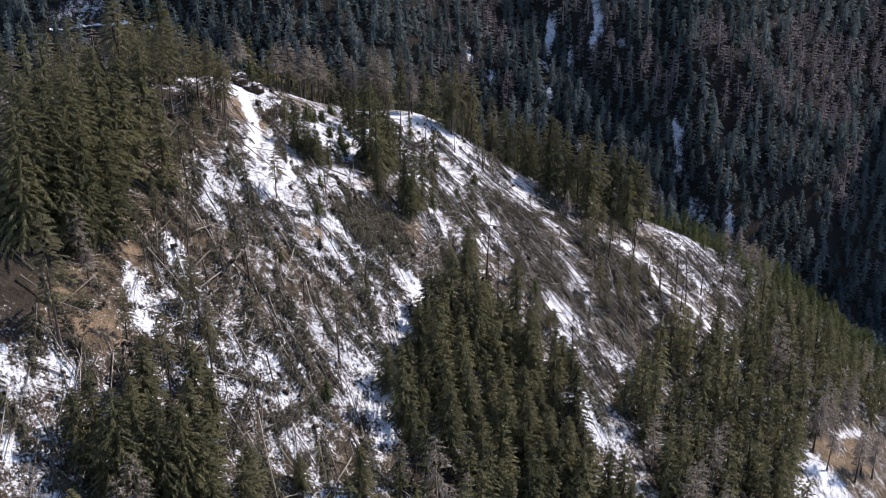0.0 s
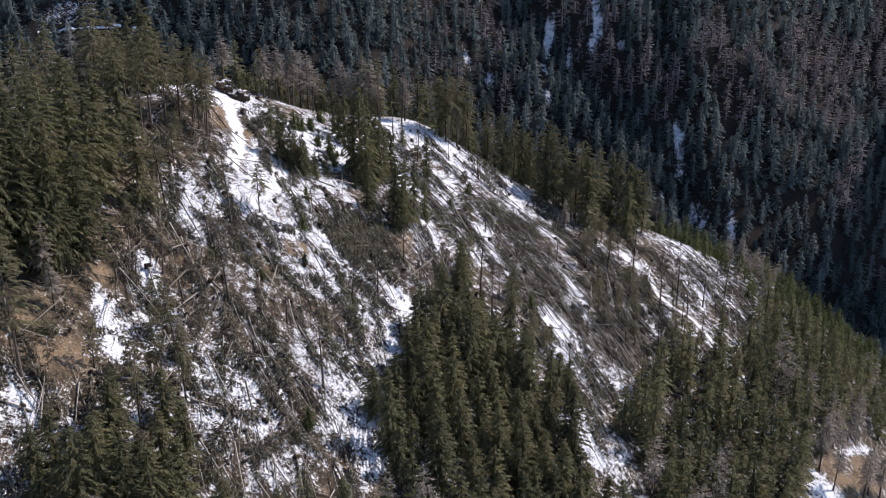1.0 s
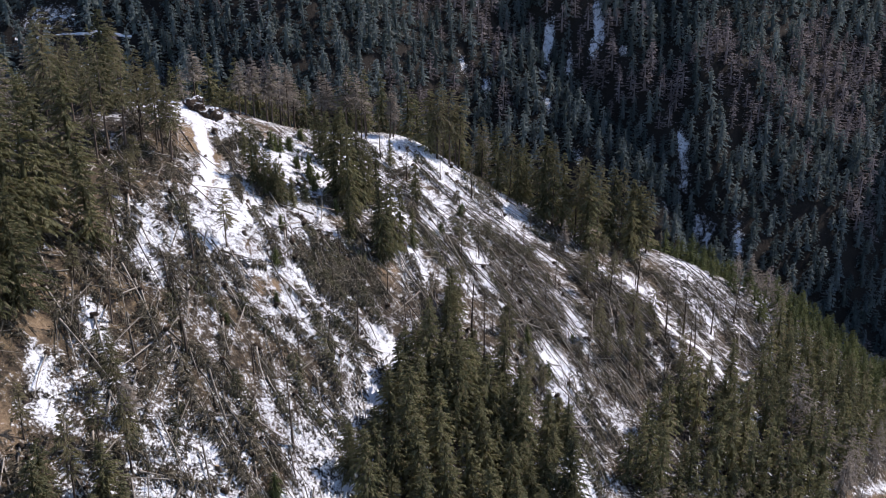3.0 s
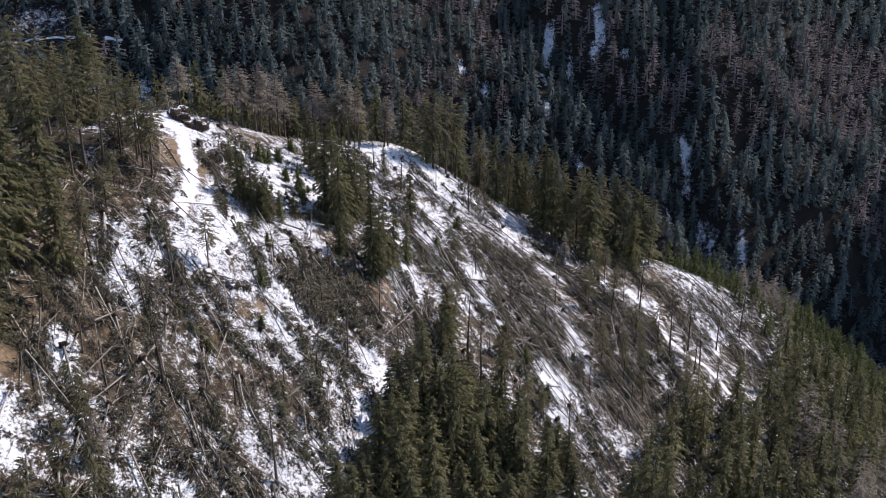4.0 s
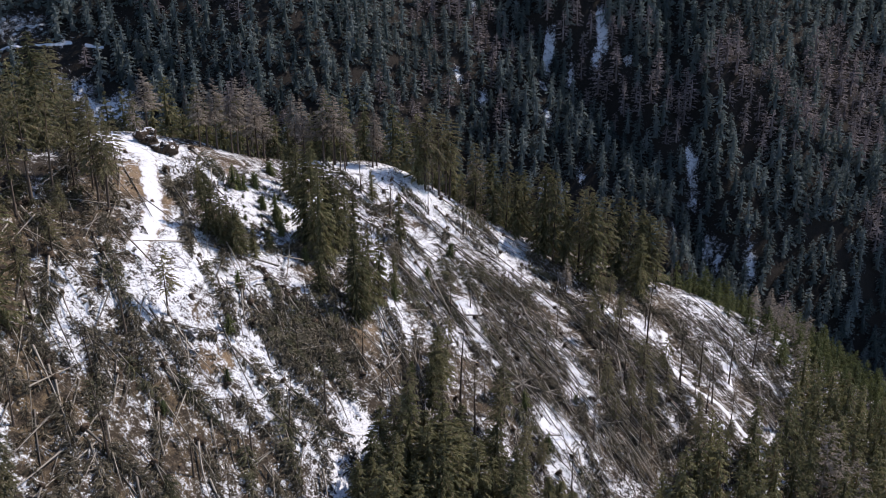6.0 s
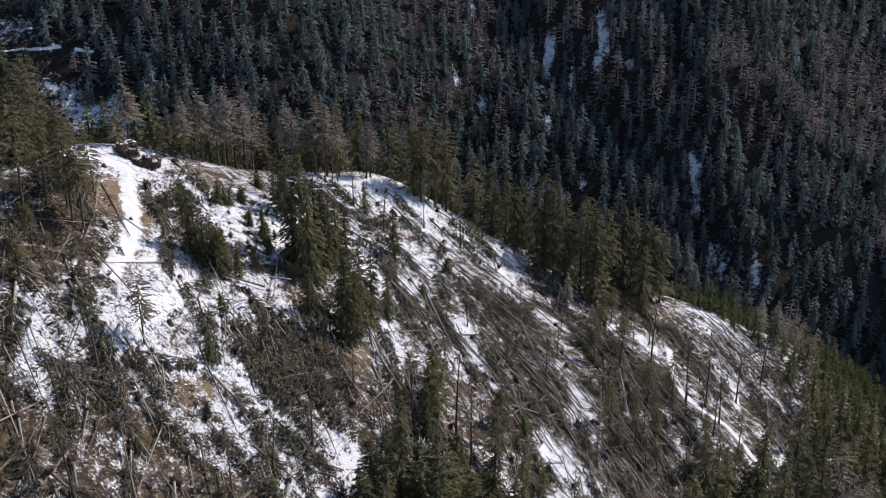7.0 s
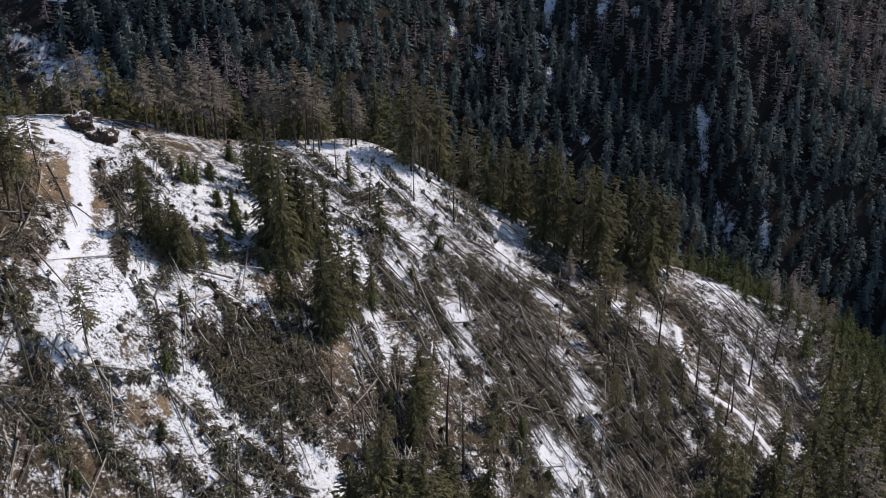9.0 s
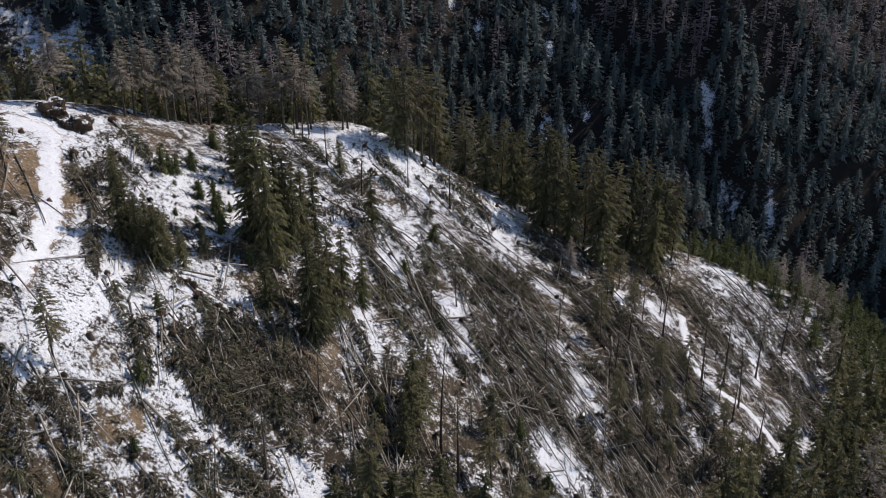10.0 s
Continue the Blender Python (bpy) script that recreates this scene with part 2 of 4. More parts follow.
def heart(rng, height, radius, foot, rings, sides, power):
    """The dense inside of a crown: a ragged cone with a lobed outline."""
    u = np.linspace(0, 1, rings)
    th = np.arange(sides) * 2 * np.pi / sides
    r = (radius * (1 - u) ** power)[:, None] * rng.uniform(0.4, 1.35, (rings, sides))
    z = (height * (foot + (1 - foot) * u))[:, None] + rng.uniform(-0.5, 0.5, (rings, sides)) * height / rings * np.where(u < 0.99, 1, 0)[:, None]
    v = np.stack([np.cos(th)[None] * r, np.sin(th)[None] * r, z], -1).reshape(-1, 3)
    i, j = np.meshgrid(np.arange(rings - 1), np.arange(sides), indexing="ij")
    k = (j + 1) % sides
    return quad_to_tri(v, np.stack([i * sides + j, i * sides + k, (i + 1) * sides + k, (i + 1) * sides + j], -1).reshape(-1, 4))


def conifer_crown(rng, height, radius, foot, whorls, per, twigs, spread=0.75, width=0.11, droop=(0.1, 0.5), hang=0.6, power=0.75, gaps=0.0, lift=0.1, core=0.0, inner=0.12, size=(0.5, 0.28, 0.12), tip=0.22, tumble=False, broad=0.05):
    """Needle-bearing boughs round a stem of that height; foot: where the crown begins, as a share of it."""
    u = np.repeat((np.arange(whorls) + 0.3) / whorls, per)
    u = np.clip(u + rng.uniform(-0.7, 0.7, len(u)) / whorls, 0, 0.995)
    if gaps:
        keep = rng.random(len(u)) > gaps
        u = u[keep]
    az = rng.random(len(u)) * 2 * np.pi
    lop = 1 + 0.22 * np.cos(az - rng.random() * 6.3)
    length = radius * (1 - u) ** power * rng.uniform(0.6, 1.2, len(u)) * lop + tip
    length *= np.where(u < 0.12, 0.55 + 3.5 * u, 1.0)
    root = np.stack([0 * u, 0 * u, height * (foot + (1 - foot) * u)], -1)
    out = np.stack([np.cos(az), np.sin(az), 0 * az], -1)
    dr = droop[0] + (droop[1] - droop[0]) * (1 - u) * rng.uniform(0.6, 1.3, len(u))
    v, f = sprays(rng, root, out, length, dr, twigs, spread, width, lift, hang, inner, size, tumble, broad)
    if core:
        v, f = join([(v, f), heart(rng, height * 0.94, radius * core, foot, max(6, whorls // 2), 8, power)])
    top = np.array([[-0.12, 0, height * 0.95], [0.12, 0.04, height * 0.95], [0, 0, height * 1.01], [0, -0.12, height * 0.95], [0.04, 0.12, height * 0.95], [0, 0, height * 1.01]])
    return join([(v, f), (top, np.arange(6).reshape(2, 3))])


def stem(rng, height, r, lean=0.0, sides=7, rings=8):
    t = np.linspace(0, 1, rings)
    bend = rng.normal(0, 0.004, 2) * height
    pts = np.stack([bend[0] * np.sin(t * 3) + lean * height * t ** 1.6, bend[1] * np.sin(t * 2.5), -0.6 + (height + 0.6) * t], -1)
    return tube(pts, r * (1 - 0.93 * t) * (1 + 0.5 * np.exp(-t * 14)), sides)


def twig_stubs(rng, n, lo, hi, length, r):
    """Dead side branches on a standing stem."""
    z, az = rng.uniform(lo, hi, n), rng.random(n) * 6.283
    ln = length * rng.uniform(0.3, 1.0, n)
    root = np.stack([0 * z, 0 * z, z], -1)
    out = np.stack([np.cos(az), np.sin(az), rng.uniform(-0.6, 0.15, n)], -1)
    side = np.stack([-np.sin(az), np.cos(az), 0 * az], -1) * r
    up = np.array([0, 0, r])
    v = np.stack([root - side, root + side, root + out * ln[:, None], root - up, root + up, root + out * ln[:, None]], 1).reshape(-1, 3)
    return v, np.arange(len(v)).reshape(-1, 3)


def again(ob, m):
    """A copy of a thing at the pose m, whatever the scale of the first."""
    return copy_thing(ob, m @ Matrix.Diagonal([1 / v for v in ob.scale] + [1]))


def part(name, mesh, parent, label=""):
    ob = new(name, mesh)
    ob.parent = parent
    return tagged(ob, label)


LATTICE = {}


def lattice(seed):
    if seed not in LATTICE:
        LATTICE[seed] = np.random.default_rng(seed).random((128, 128))
    return LATTICE[seed]


def fbm(x, y, scale, seed=0, octaves=4):
    """Smooth lattice noise, about -1 to 1."""
    total, amp = 0, 1.0
    for o in range(octaves):
        g = lattice(seed + o)
        px, py = x / scale, y / scale
        ix, iy = np.floor(px).astype(int), np.floor(py).astype(int)
        fx, fy = px - ix, py - iy
        fx, fy = fx * fx * (3 - 2 * fx), fy * fy * (3 - 2 * fy)
        a = g[ix % 128, iy % 128] * (1 - fx) + g[(ix + 1) % 128, iy % 128] * fx
        b = g[ix % 128, (iy + 1) % 128] * (1 - fx) + g[(ix + 1) % 128, (iy + 1) % 128] * fx
        total = total + amp * ((a * (1 - fy) + b * fy) * 2 - 1)
        amp, scale = amp * 0.5, scale / 2.03
    return total / 1.5


def inside(poly, x, y):
    x, y = np.asarray(x, float), np.asarray(y, float)
    hit = np.zeros(x.shape, bool)
    for (ax, ay), (bx, by) in zip(poly, poly[1:] + poly[:1]):
        cross = ((ay > y) != (by > y)) & (x < (bx - ax) * (y - ay) / (by - ay + 1e-9) + ax)
        hit ^= cross
    return hit


def scatter(rng, poly, spacing, taken=(), room=None):
    """Places in a polygon, none closer than spacing to another."""
    px, py = [p[0] for p in poly], [p[1] for p in poly]
    n = int((max(px) - min(px)) * (max(py) - min(py)) / spacing ** 2 * 3)
    pts = np.stack([rng.uniform(min(px), max(px), n), rng.uniform(min(py), max(py), n)], -1)
    pts = pts[inside(poly, pts[:, 0], pts[:, 1])]
    cell, out = {}, []
    room = room or spacing

    def near(p, d):
        i, j = int(p[0] // 8), int(p[1] // 8)
        return any((q[0] - p[0]) ** 2 + (q[1] - p[1]) ** 2 < d * d for a in (-1, 0, 1) for b in (-1, 0, 1) for q in cell.get((i + a, j + b), ()))

    for q in taken:
        cell.setdefault((int(q[0] // 8), int(q[1] // 8)), []).append(q)
    for p in pts:
        if not near(p, spacing):
            cell.setdefault((int(p[0] // 8), int(p[1] // 8)), []).append(p)
            out.append((float(p[0]), float(p[1])))
    return out


# ---- the land ----
def soft_max(a, b, k):
    return 0.5 * (a + b + np.sqrt((a - b) ** 2 + k * k))


def crest_y(x):
    """Where the near hill's back begins."""
    return 338 + 0.45 * x - 0.0015 * x * x * np.exp(-(x / 260.0) ** 2) - 25 / (1 + np.exp((x + 35) / 8.0))


def gully_x(y):
    return 148 - 0.95 * (y - 515) + 0.0004 * (y - 515) ** 2


def ground(x, y):
    """Height of the land: the near hill, its back, the gorge and the far mountain."""
    x, y = np.asarray(x, float), np.asarray(y, float)
    u, v = np.clip(x, -260, 420) / 100, (np.clip(y, -150, 520) - 250) / 100
    front = 32.46 + 17.28 * v - 13.45 * v * v - 69.93 * u + 17.01 * u * v + 3.35 * u * u
    front = -soft_max(-front, -78.0 + 0 * x, 9.0)                      # flat top of the hill
    beyond = y - crest_y(x)
    front = front - 0.8 * 0.5 * (beyond - 12 + np.sqrt((beyond - 12) ** 2 + 90.0))
    front = front + 2.6 * np.exp(-(beyond / 20.0) ** 2) / (1 + np.exp(-(x + 10) / 8.0)) / (1 + np.exp((x - 108) / 6.0))
    front = front + 3.5 * np.exp(-((x + 5) ** 2 + (y - 330) ** 2) / 500.0) + 5 * np.exp(-((x + 8) ** 2 + (y - 345) ** 2) / 500.0)
    front = front - 0.55 * 0.5 * (x - 137 + np.sqrt((x - 137) ** 2 + 200.0))   # the ridge falls off to the gorge
    front = front + 4.5 * np.exp(-((x - 80) ** 2 + (y - 291) ** 2) / 420.0) + 3.5 * np.exp(-((x + 46) ** 2 + (y - 224) ** 2) / 160.0)
    front = soft_max(front, -125.0, 30.0)
    d = x - gully_x(y)
    far = 0.95 * (y - 517) - 38 + 50 * (1 - np.tanh((x + 35) / 45)) - 13 * np.exp(-(d / 15) ** 2) - 0.5 * 0.5 * (x - 172 + np.sqrt((x - 172) ** 2 + 500.0))
    far = far - 9 * np.exp(-((x - 22 - 0.35 * (y - 560)) / 13) ** 2) - 8 * np.exp(-((x - 138 + 0.05 * (y - 540)) / 9) ** 2)
    far = far + 5 * np.sin(x / 37.0 + y / 61.0) + 4 * np.sin(x / 23.0 - y / 31.0 + 1.3)
    far = far - 0.6 * 0.5 * (546 - y + np.sqrt((546 - y) ** 2 + 100.0)) / (1 + np.exp(-(x - 175) / 5))   # the wall above the gorge
    far = far - 8 * np.exp(-((x - 174) / 17) ** 2 - ((y - 556) / 17) ** 2) + 6 * np.exp(-((np.hypot(x - 174, y - 552) - 31) / 7) ** 2) / (1 + np.exp(-(y - 565) / 5))   # a hollow and its rim
    far = far + 342 / (1 + np.exp(-np.clip(x - 432, -600, 600) / 26)) * np.exp(-((y - 640) / 140) ** 2)   # an unseen shoulder, added out of view to shade the gorge
    far = 420 - 0.5 * (420 - far + np.sqrt((420 - far) ** 2 + 3000.0))  # the mountain's head
    return soft_max(front, far, 14.0)

SNOWY = [(-28, 256, 5), (-25, 249, 5), (0, 300, 8), (10, 308, 7), (-6, 316, 6), (-33, 243, 5), (-63, 272, 6), (-60, 279, 5), (-59, 269, 6), (-56, 283, 5), (-46, 242, 6), (-42, 235, 6), (-35, 273, 12), (-28, 271, 5), (-43, 218, 5), (-26, 222, 8), (-17, 322, 8), (-6, 328, 8), (3, 328, 8), (9, 323, 9), (28, 340, 6), (26, 323, 6), (-5, 261, 5), (0, 258, 4), (-23, 245, 6), (1, 288, 4), (15, 275, 4), (36, 310, 3), (93, 362, 6), (102, 367, 5), (106, 361, 5), (111, 354, 5), (96, 343, 5), (94, 333, 4), (101, 337, 5), (105, 330, 5), (111, 335, 5), (115, 325, 4), (-33, 287, 5), (-42, 218, 4), (-39, 237, 4), (-22, 250, 3), (-44, 224, 4), (-67.5, 238, 4), (-68, 231, 3), (-72, 207, 3)]
SNOWY_LOW = [(36, 252, 5), (43, 277, 4), (43, 268, 4), (-38, 166, 9), (-22, 188, 8), (-15, 181, 9), (-30, 167, 6), (-14, 171, 7), (-24, 151, 8), (-64, 125, 8), (-59, 140, 6), (-68, 133, 5), (36, 240, 6), (50, 248, 6), (39, 217, 6), (116, 245, 10), (41, 272, 5), (-6, 220, 4)]
BARE = [(-12, 219, 7), (-64, 150, 9), (-63, 177, 12), (-63, 164, 9), (22, 302, 12), (33, 294, 12), (8, 279, 8), (46, 268, 10), (19, 252, 8), (-64, 220, 10), (-19, 238, 9), (54, 300, 12), (41, 302, 10), (25, 265, 10), (17, 248, 8), (-55, 257, 3), (-9, 247, 5), (57, 277, 10), (139, 270, 8), (-58, 191, 9), (-56, 235, 8), (-6, 312, 5)]
STREAKS = [(14, 285, 18, 271, 1.6), (20, 266, 22, 260, 1.6), (-6, 265, 0, 259, 2), (1, 293, 4, 282, 2), (43, 282, 45, 268, 2), (36, 312, 40, 310, 2), (57, 327, 59, 320, 2), (34, 257, 40, 252, 4), (11, 267, 14, 263, 1.8), (66, 281, 68, 278, 2), (67, 328, 70, 326, 2), (39, 290, 41, 287, 2), (33, 261, 34, 242, 2), (-11, 210, -7, 203, 2), (37, 222, 39, 213, 3), (-56, 183, -53, 175, 2), (-59, 167, -55, 159, 2.5), (-58, 213, -51, 209, 3), (-52, 201, -49, 199, 3), (108, 235, 118, 248, 6), (130, 274, 150, 292, 1.4), (-8, 224, -6, 217, 2)]
EARTHY = [(-30, 219, 1.8), (-27, 216, 1.4), (-33, 214, 2), (-25, 212, 1.6), (-36, 222, 1.8), (-28, 222, 1.2), (-24, 218, 1.3), (-62, 258, 3), (-60, 254, 3), (-64, 252, 3), (-43, 283, 3), (-56, 259, 2), (-57, 262, 2.5), (-50, 255, 1.6), (-50, 287, 4), (-44, 293, 3), (-10, 247, 4), (-8, 251, 3), (-5, 313, 4), (62, 352, 5), (-62.5, 150, 3.5), (-59, 152, 2.5), (-66, 152, 2.5), (-63, 181, 2.5), (-60, 172, 2), (125, 262, 7), (138, 270, 9), (-55, 252, 2.5), (-59, 250, 3), (-58, 263, 1.7), (-55.6, 257.5, 1.7), (-53.6, 252.8, 1.6), (-49.2, 254, 1.7), (-48, 250, 1.6), (-47, 246, 1.5), (-31, 216, 3)]
FAR_CLEAR = [(-190, 517, 14, 7), (-163, 500, 10, 6), (-153, 491, 9, 6), (-139, 496, 9, 5), (-133, 488, 6, 4), (97, 612, 2.6, 9)]
FAR_SNOW = [(97, 618), (97, 612), (97, 605), (92, 600), (16, 582), (29, 580), (67, 611), (66, 606), (69, 615), (64, 591), (79, 601), (137, 554), (139, 549), (138, 541), (125, 523), (143, 525), (148, 520), (163, 516), (162, 513), (80, 547), (64, 574), (110, 595), (172, 615), (25, 619), (-178, 511), (-166, 514), (-139, 501), (62, 542), (59, 538), (70, 540)]
RIM = [(134, 572), (148, 577), (169, 588), (178, 586), (191, 582), (214, 579), (236, 577)]
FAR_ROAD = [(-205, 506), (-193, 508), (-178, 511), (-166, 514.5), (-150, 516)]

WINDTHROW = [(-68, 120), (-70, 235), (-60, 275), (-45, 282), (-20, 318), (40, 348), (75, 345), (120, 345), (118, 322), (97, 285), (60, 262), (46, 235), (38, 208), (20, 213), (0, 222), (-8, 198), (-12, 163), (-25, 142), (-45, 120)]
STAND_MIDDLE = [(-10, 140), (-7, 194), (-3, 216), (8, 224), (22, 225), (33, 213), (37, 192), (62, 186), (45, 140)]
STAND_RIGHT = [(62, 186), (48, 226), (58, 252), (78, 274), (97, 284), (108, 305), (119, 325), (119, 342), (106, 368), (140, 385), (205, 400), (200, 340), (150, 235), (110, 190)]
STAND_LEFT = [(-69, 138), (-66, 180), (-69, 205), (-69, 250), (-66, 262), (-78, 290), (-135, 290), (-135, 130)]
STAND_LOW = [(-62, 100), (-55, 124), (-36, 132), (-20, 145), (-12, 138), (-30, 95)]
MEADOW = [(105, 226), (107, 246), (126, 266), (150, 300), (175, 310), (170, 270), (140, 235), (122, 222)]


def off_streak(x, y, ax, ay, bx, by):
    """Distance from a strip's middle line."""
    t = np.clip(((x - ax) * (bx - ax) + (y - ay) * (by - ay)) / ((bx - ax) ** 2 + (by - ay) ** 2), 0, 1)
    return np.hypot(x - ax - t * (bx - ax), y - ay - t * (by - ay))


def bundle(x, y):
    """Long bands along the fall line in which the thrown stems lie thick."""
    return fbm((0.45 * x - 0.89 * y) / 4.5, 0.89 * x + 0.45 * y, 7.0, 131, 3)


def land(x, y):
    """The ground with its hummocks."""
    x, y = np.asarray(x, float), np.asarray(y, float)
    far = np.clip((y - 400) / 80, 0, 1)
    return ground(x, y) + fbm(x, y, 11.0, 3) * (0.55 + 1.6 * far) + fbm(x, y, 2.6, 9, 2) * 0.16


def slope(x, y):
    e = 2.0
    return float(ground(x + e, y) - ground(x - e, y)) / (2 * e), float(ground(x, y + e) - ground(x, y - e)) / (2 * e)


def axis_steps(lo, hi, step, reach):
    mid = np.arange(lo, hi + step, step)
    grow = np.cumsum(step * 1.16 ** np.arange(1, 60))
    return np.concatenate([(lo - grow[grow < reach])[::-1], mid, mid[-1] + grow[grow < reach]])


def build_ground():
    xs, ys = axis_steps(-90, 135, 0.95, 2600), axis_steps(118, 385, 0.95, 2600)
    ys = np.unique(np.concatenate([ys, np.arange(400, 720, 5.0)]))
    gx, gy = np.meshgrid(xs, ys, indexing="ij")
    z = land(gx, gy)
    cover = np.full(gx.shape, 0.455) + 0.02 / (1 + np.exp((-32 - gx) / 4)) - 0.045 / (1 + np.exp((40 - gx) / 5)) + 0.06 / (1 + np.exp((86 - gx) / 3)) + 0.13 * fbm(gx, gy, 24.0, 21)
    for group, sign in ((SNOWY, 0.27), (SNOWY_LOW, 0.19), (BARE, -0.05)):
        for bx, by, r in group:
            cover = cover + sign * np.exp(-((gx - bx) ** 2 + (gy - by) ** 2) / (r * r))
    cover = cover - 0.1 / (1 + np.exp((gx + 52) / 4)) / (1 + np.exp((gy - 245) / 6)) / (1 + np.exp((147 - gy) / 4)) - 0.05 / (1 + np.exp((gx + 20) / 4)) / (1 + np.exp((gy - 205) / 6))
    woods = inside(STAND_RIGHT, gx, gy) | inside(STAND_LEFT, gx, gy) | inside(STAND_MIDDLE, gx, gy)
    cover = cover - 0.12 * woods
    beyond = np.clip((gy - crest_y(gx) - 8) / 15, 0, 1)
    cover = cover * (1 - beyond) + beyond * (0.04 + 0.12 * fbm(gx, gy, 30.0, 5))
    for bx, by in FAR_SNOW:
        cover = cover + 0.75 * np.exp(-((gx - bx) ** 2 / 9 + (gy - by) ** 2 / 20))
    for bx, by, u, v in FAR_CLEAR:
        cover = cover + 0.7 * np.exp(-((gx - bx) / u) ** 2 - ((gy - by) / v) ** 2)
    for ax, ay, bx, by, w in STREAKS:
        cover = cover + 0.5 * np.exp(-(off_streak(gx, gy, ax, ay, bx, by) / w) ** 2)
    bands = bundle(gx, gy)
    thrown = inside(WINDTHROW, gx, gy) & (gx > -15) & (gy < crest_y(gx) - 14)
    cover = cover - 0.075 * np.clip(bands, -0.7, 0.7) * thrown
    clay = np.zeros(gx.shape)
    for ax, ay, bx, by in ((-42, 268, -32, 279), (-20, 321, 32, 340)):
        cover = cover + 0.19 * np.exp(-(off_streak(gx, gy, ax, ay, bx, by) / 6) ** 2)
    for bx, by, r in EARTHY:
        blob = np.exp(-((gx - bx) ** 2 + (gy - by) ** 2) / (r * r) + 1.6 * fbm(gx, gy, 3.5, 77) - 0.3)
        clay, cover = clay + 0.8 * blob, cover - 0.15 * np.minimum(blob, 1)
    n, k = gx.shape
    i, j = np.meshgrid(np.arange(n - 1), np.arange(k - 1), indexing="ij")
    quads = np.stack([i * k + j, (i + 1) * k + j, (i + 1) * k + j + 1, i * k + j + 1], -1).reshape(-1, 4)
    verts = np.stack([gx, gy, z], -1).reshape(-1, 3)
    # The near-black floor also paints shade under woods, past the crest, beneath stems.
    me = make_mesh("ground", verts, quads, SOIL, {"snow": np.minimum(np.clip(cover, 0, 1), 0.72).ravel(), "earth": np.clip(clay, 0, 1).ravel(), "shaded_litter": np.maximum(np.maximum(0.8 * woods * ~inside(MEADOW, gx, gy), beyond), thrown * np.clip(0.2 + 0.7 * bands, 0, 0.8)).ravel()}, smooth=True)
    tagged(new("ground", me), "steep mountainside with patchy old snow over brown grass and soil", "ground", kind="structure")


build_ground()


def track(name, pts, width, label, lift=0.16):
    """A packed strip of snow that follows the ground."""
    pts = np.array(pts, float)
    t = np.concatenate([[0], np.cumsum(np.linalg.norm(np.diff(pts, axis=0), axis=1))])
    s = np.arange(0, t[-1], 0.6)
    cx, cy = np.interp(s, t, pts[:, 0]), np.interp(s, t, pts[:, 1])
    ker = np.hanning(9) / np.hanning(9).sum()
    cx = np.convolve(np.pad(cx, 4, "edge"), ker, "valid")
    cy = np.convolve(np.pad(cy, 4, "edge"), ker, "valid")
    dx, dy = np.gradient(cx), np.gradient(cy)
    ln = np.hypot(dx, dy)
    nx, ny = -dy / ln, dx / ln
    w = np.linspace(-0.5, 0.5, 13)
    rut = -0.08 * np.exp(-((np.abs(w) - 0.2) / 0.06) ** 2)
    ww = 1.35 * width * (1 + 0.25 * fbm(s, 0 * s, 4.0, 31))[:, None] * w[None]
    px, py = cx[:, None] + nx[:, None] * ww, cy[:, None] + ny[:, None] * ww
    z = land(px, py) + lift * (1.25 - 6 * w[None] ** 2) + rut[None] + 0.05 * fbm(px, py, 1.5, 37)
    edge = np.broadcast_to(np.clip(np.abs(w) * 2.6 - 0.3, 0, 1) + 0.25 * np.exp(-(w / 0.07) ** 2), px.shape)
    n, k = px.shape
    i, j = np.meshgrid(np.arange(n - 1), np.arange(k - 1), indexing="ij")
    quads = np.stack([i * k + j, i * k + j + 1, (i + 1) * k + j + 1, (i + 1) * k + j], -1).reshape(-1, 4)
    me = make_mesh(name, np.stack([px, py, z], -1).reshape(-1, 3), quads, SNOW, {"edge": edge.ravel()}, smooth=True)
    tagged(new(name, me), label, "track", kind="structure")


SKID = [(-57.5, 271), (-56.6, 268.2), (-53.2, 258), (-50.8, 251.5), (-49.3, 246.5), (-48.6, 241), (-48.1, 234.7), (-47.6, 229.5), (-47, 224.5)]
TOP = [(-56.5, 268.5), (-58.5, 271.3), (-62.3, 270.8), (-68, 269), (-75, 268)]
TRAIL = [(76, 331), (75.2, 323), (73.6, 309), (74.3, 303), (78.5, 298), (84, 296.5), (86.8, 293), (89.5, 289), (92.5, 285.5)]
BEND = [(95.5, 331), (94.5, 321), (92, 311)]
ROADS = [SKID, TOP, TRAIL, BEND]


def on_road(x, y, room):
    return any(off_streak(x, y, *a, *b) < room for line in ROADS for a, b in zip(line, line[1:]))


track("road", SKID, 3.3, "steep skid track covered with packed white snow")
track("road", TOP, 5.5, "skid track over the hilltop covered with snow")
track("road", TRAIL, 2.1, "narrow forest trail covered with packed white snow")
track("road", BEND, 1.8, "snow-covered bend of the narrow forest trail")
track("road", FAR_ROAD, 1.1, "snowy forest road across the far clearing")


# ---- standing trees ----
def tree_thing(name, trunk, crown, crown_mat, label, category, group, extra=None):
    ob = new(name)
    ob.empty_display_size = 1
    part("trunk", make_mesh("trunk", *trunk, BARK, smooth=True), ob)
    part("crown", make_mesh("crown", *crown, crown_mat), ob)
    if extra is not None:
        part("stub_wood", make_mesh("stub_wood", *extra, BARK), ob, "dry grey lower branches")["kind"] = "stuff"
    return tagged(ob, label, category, group)


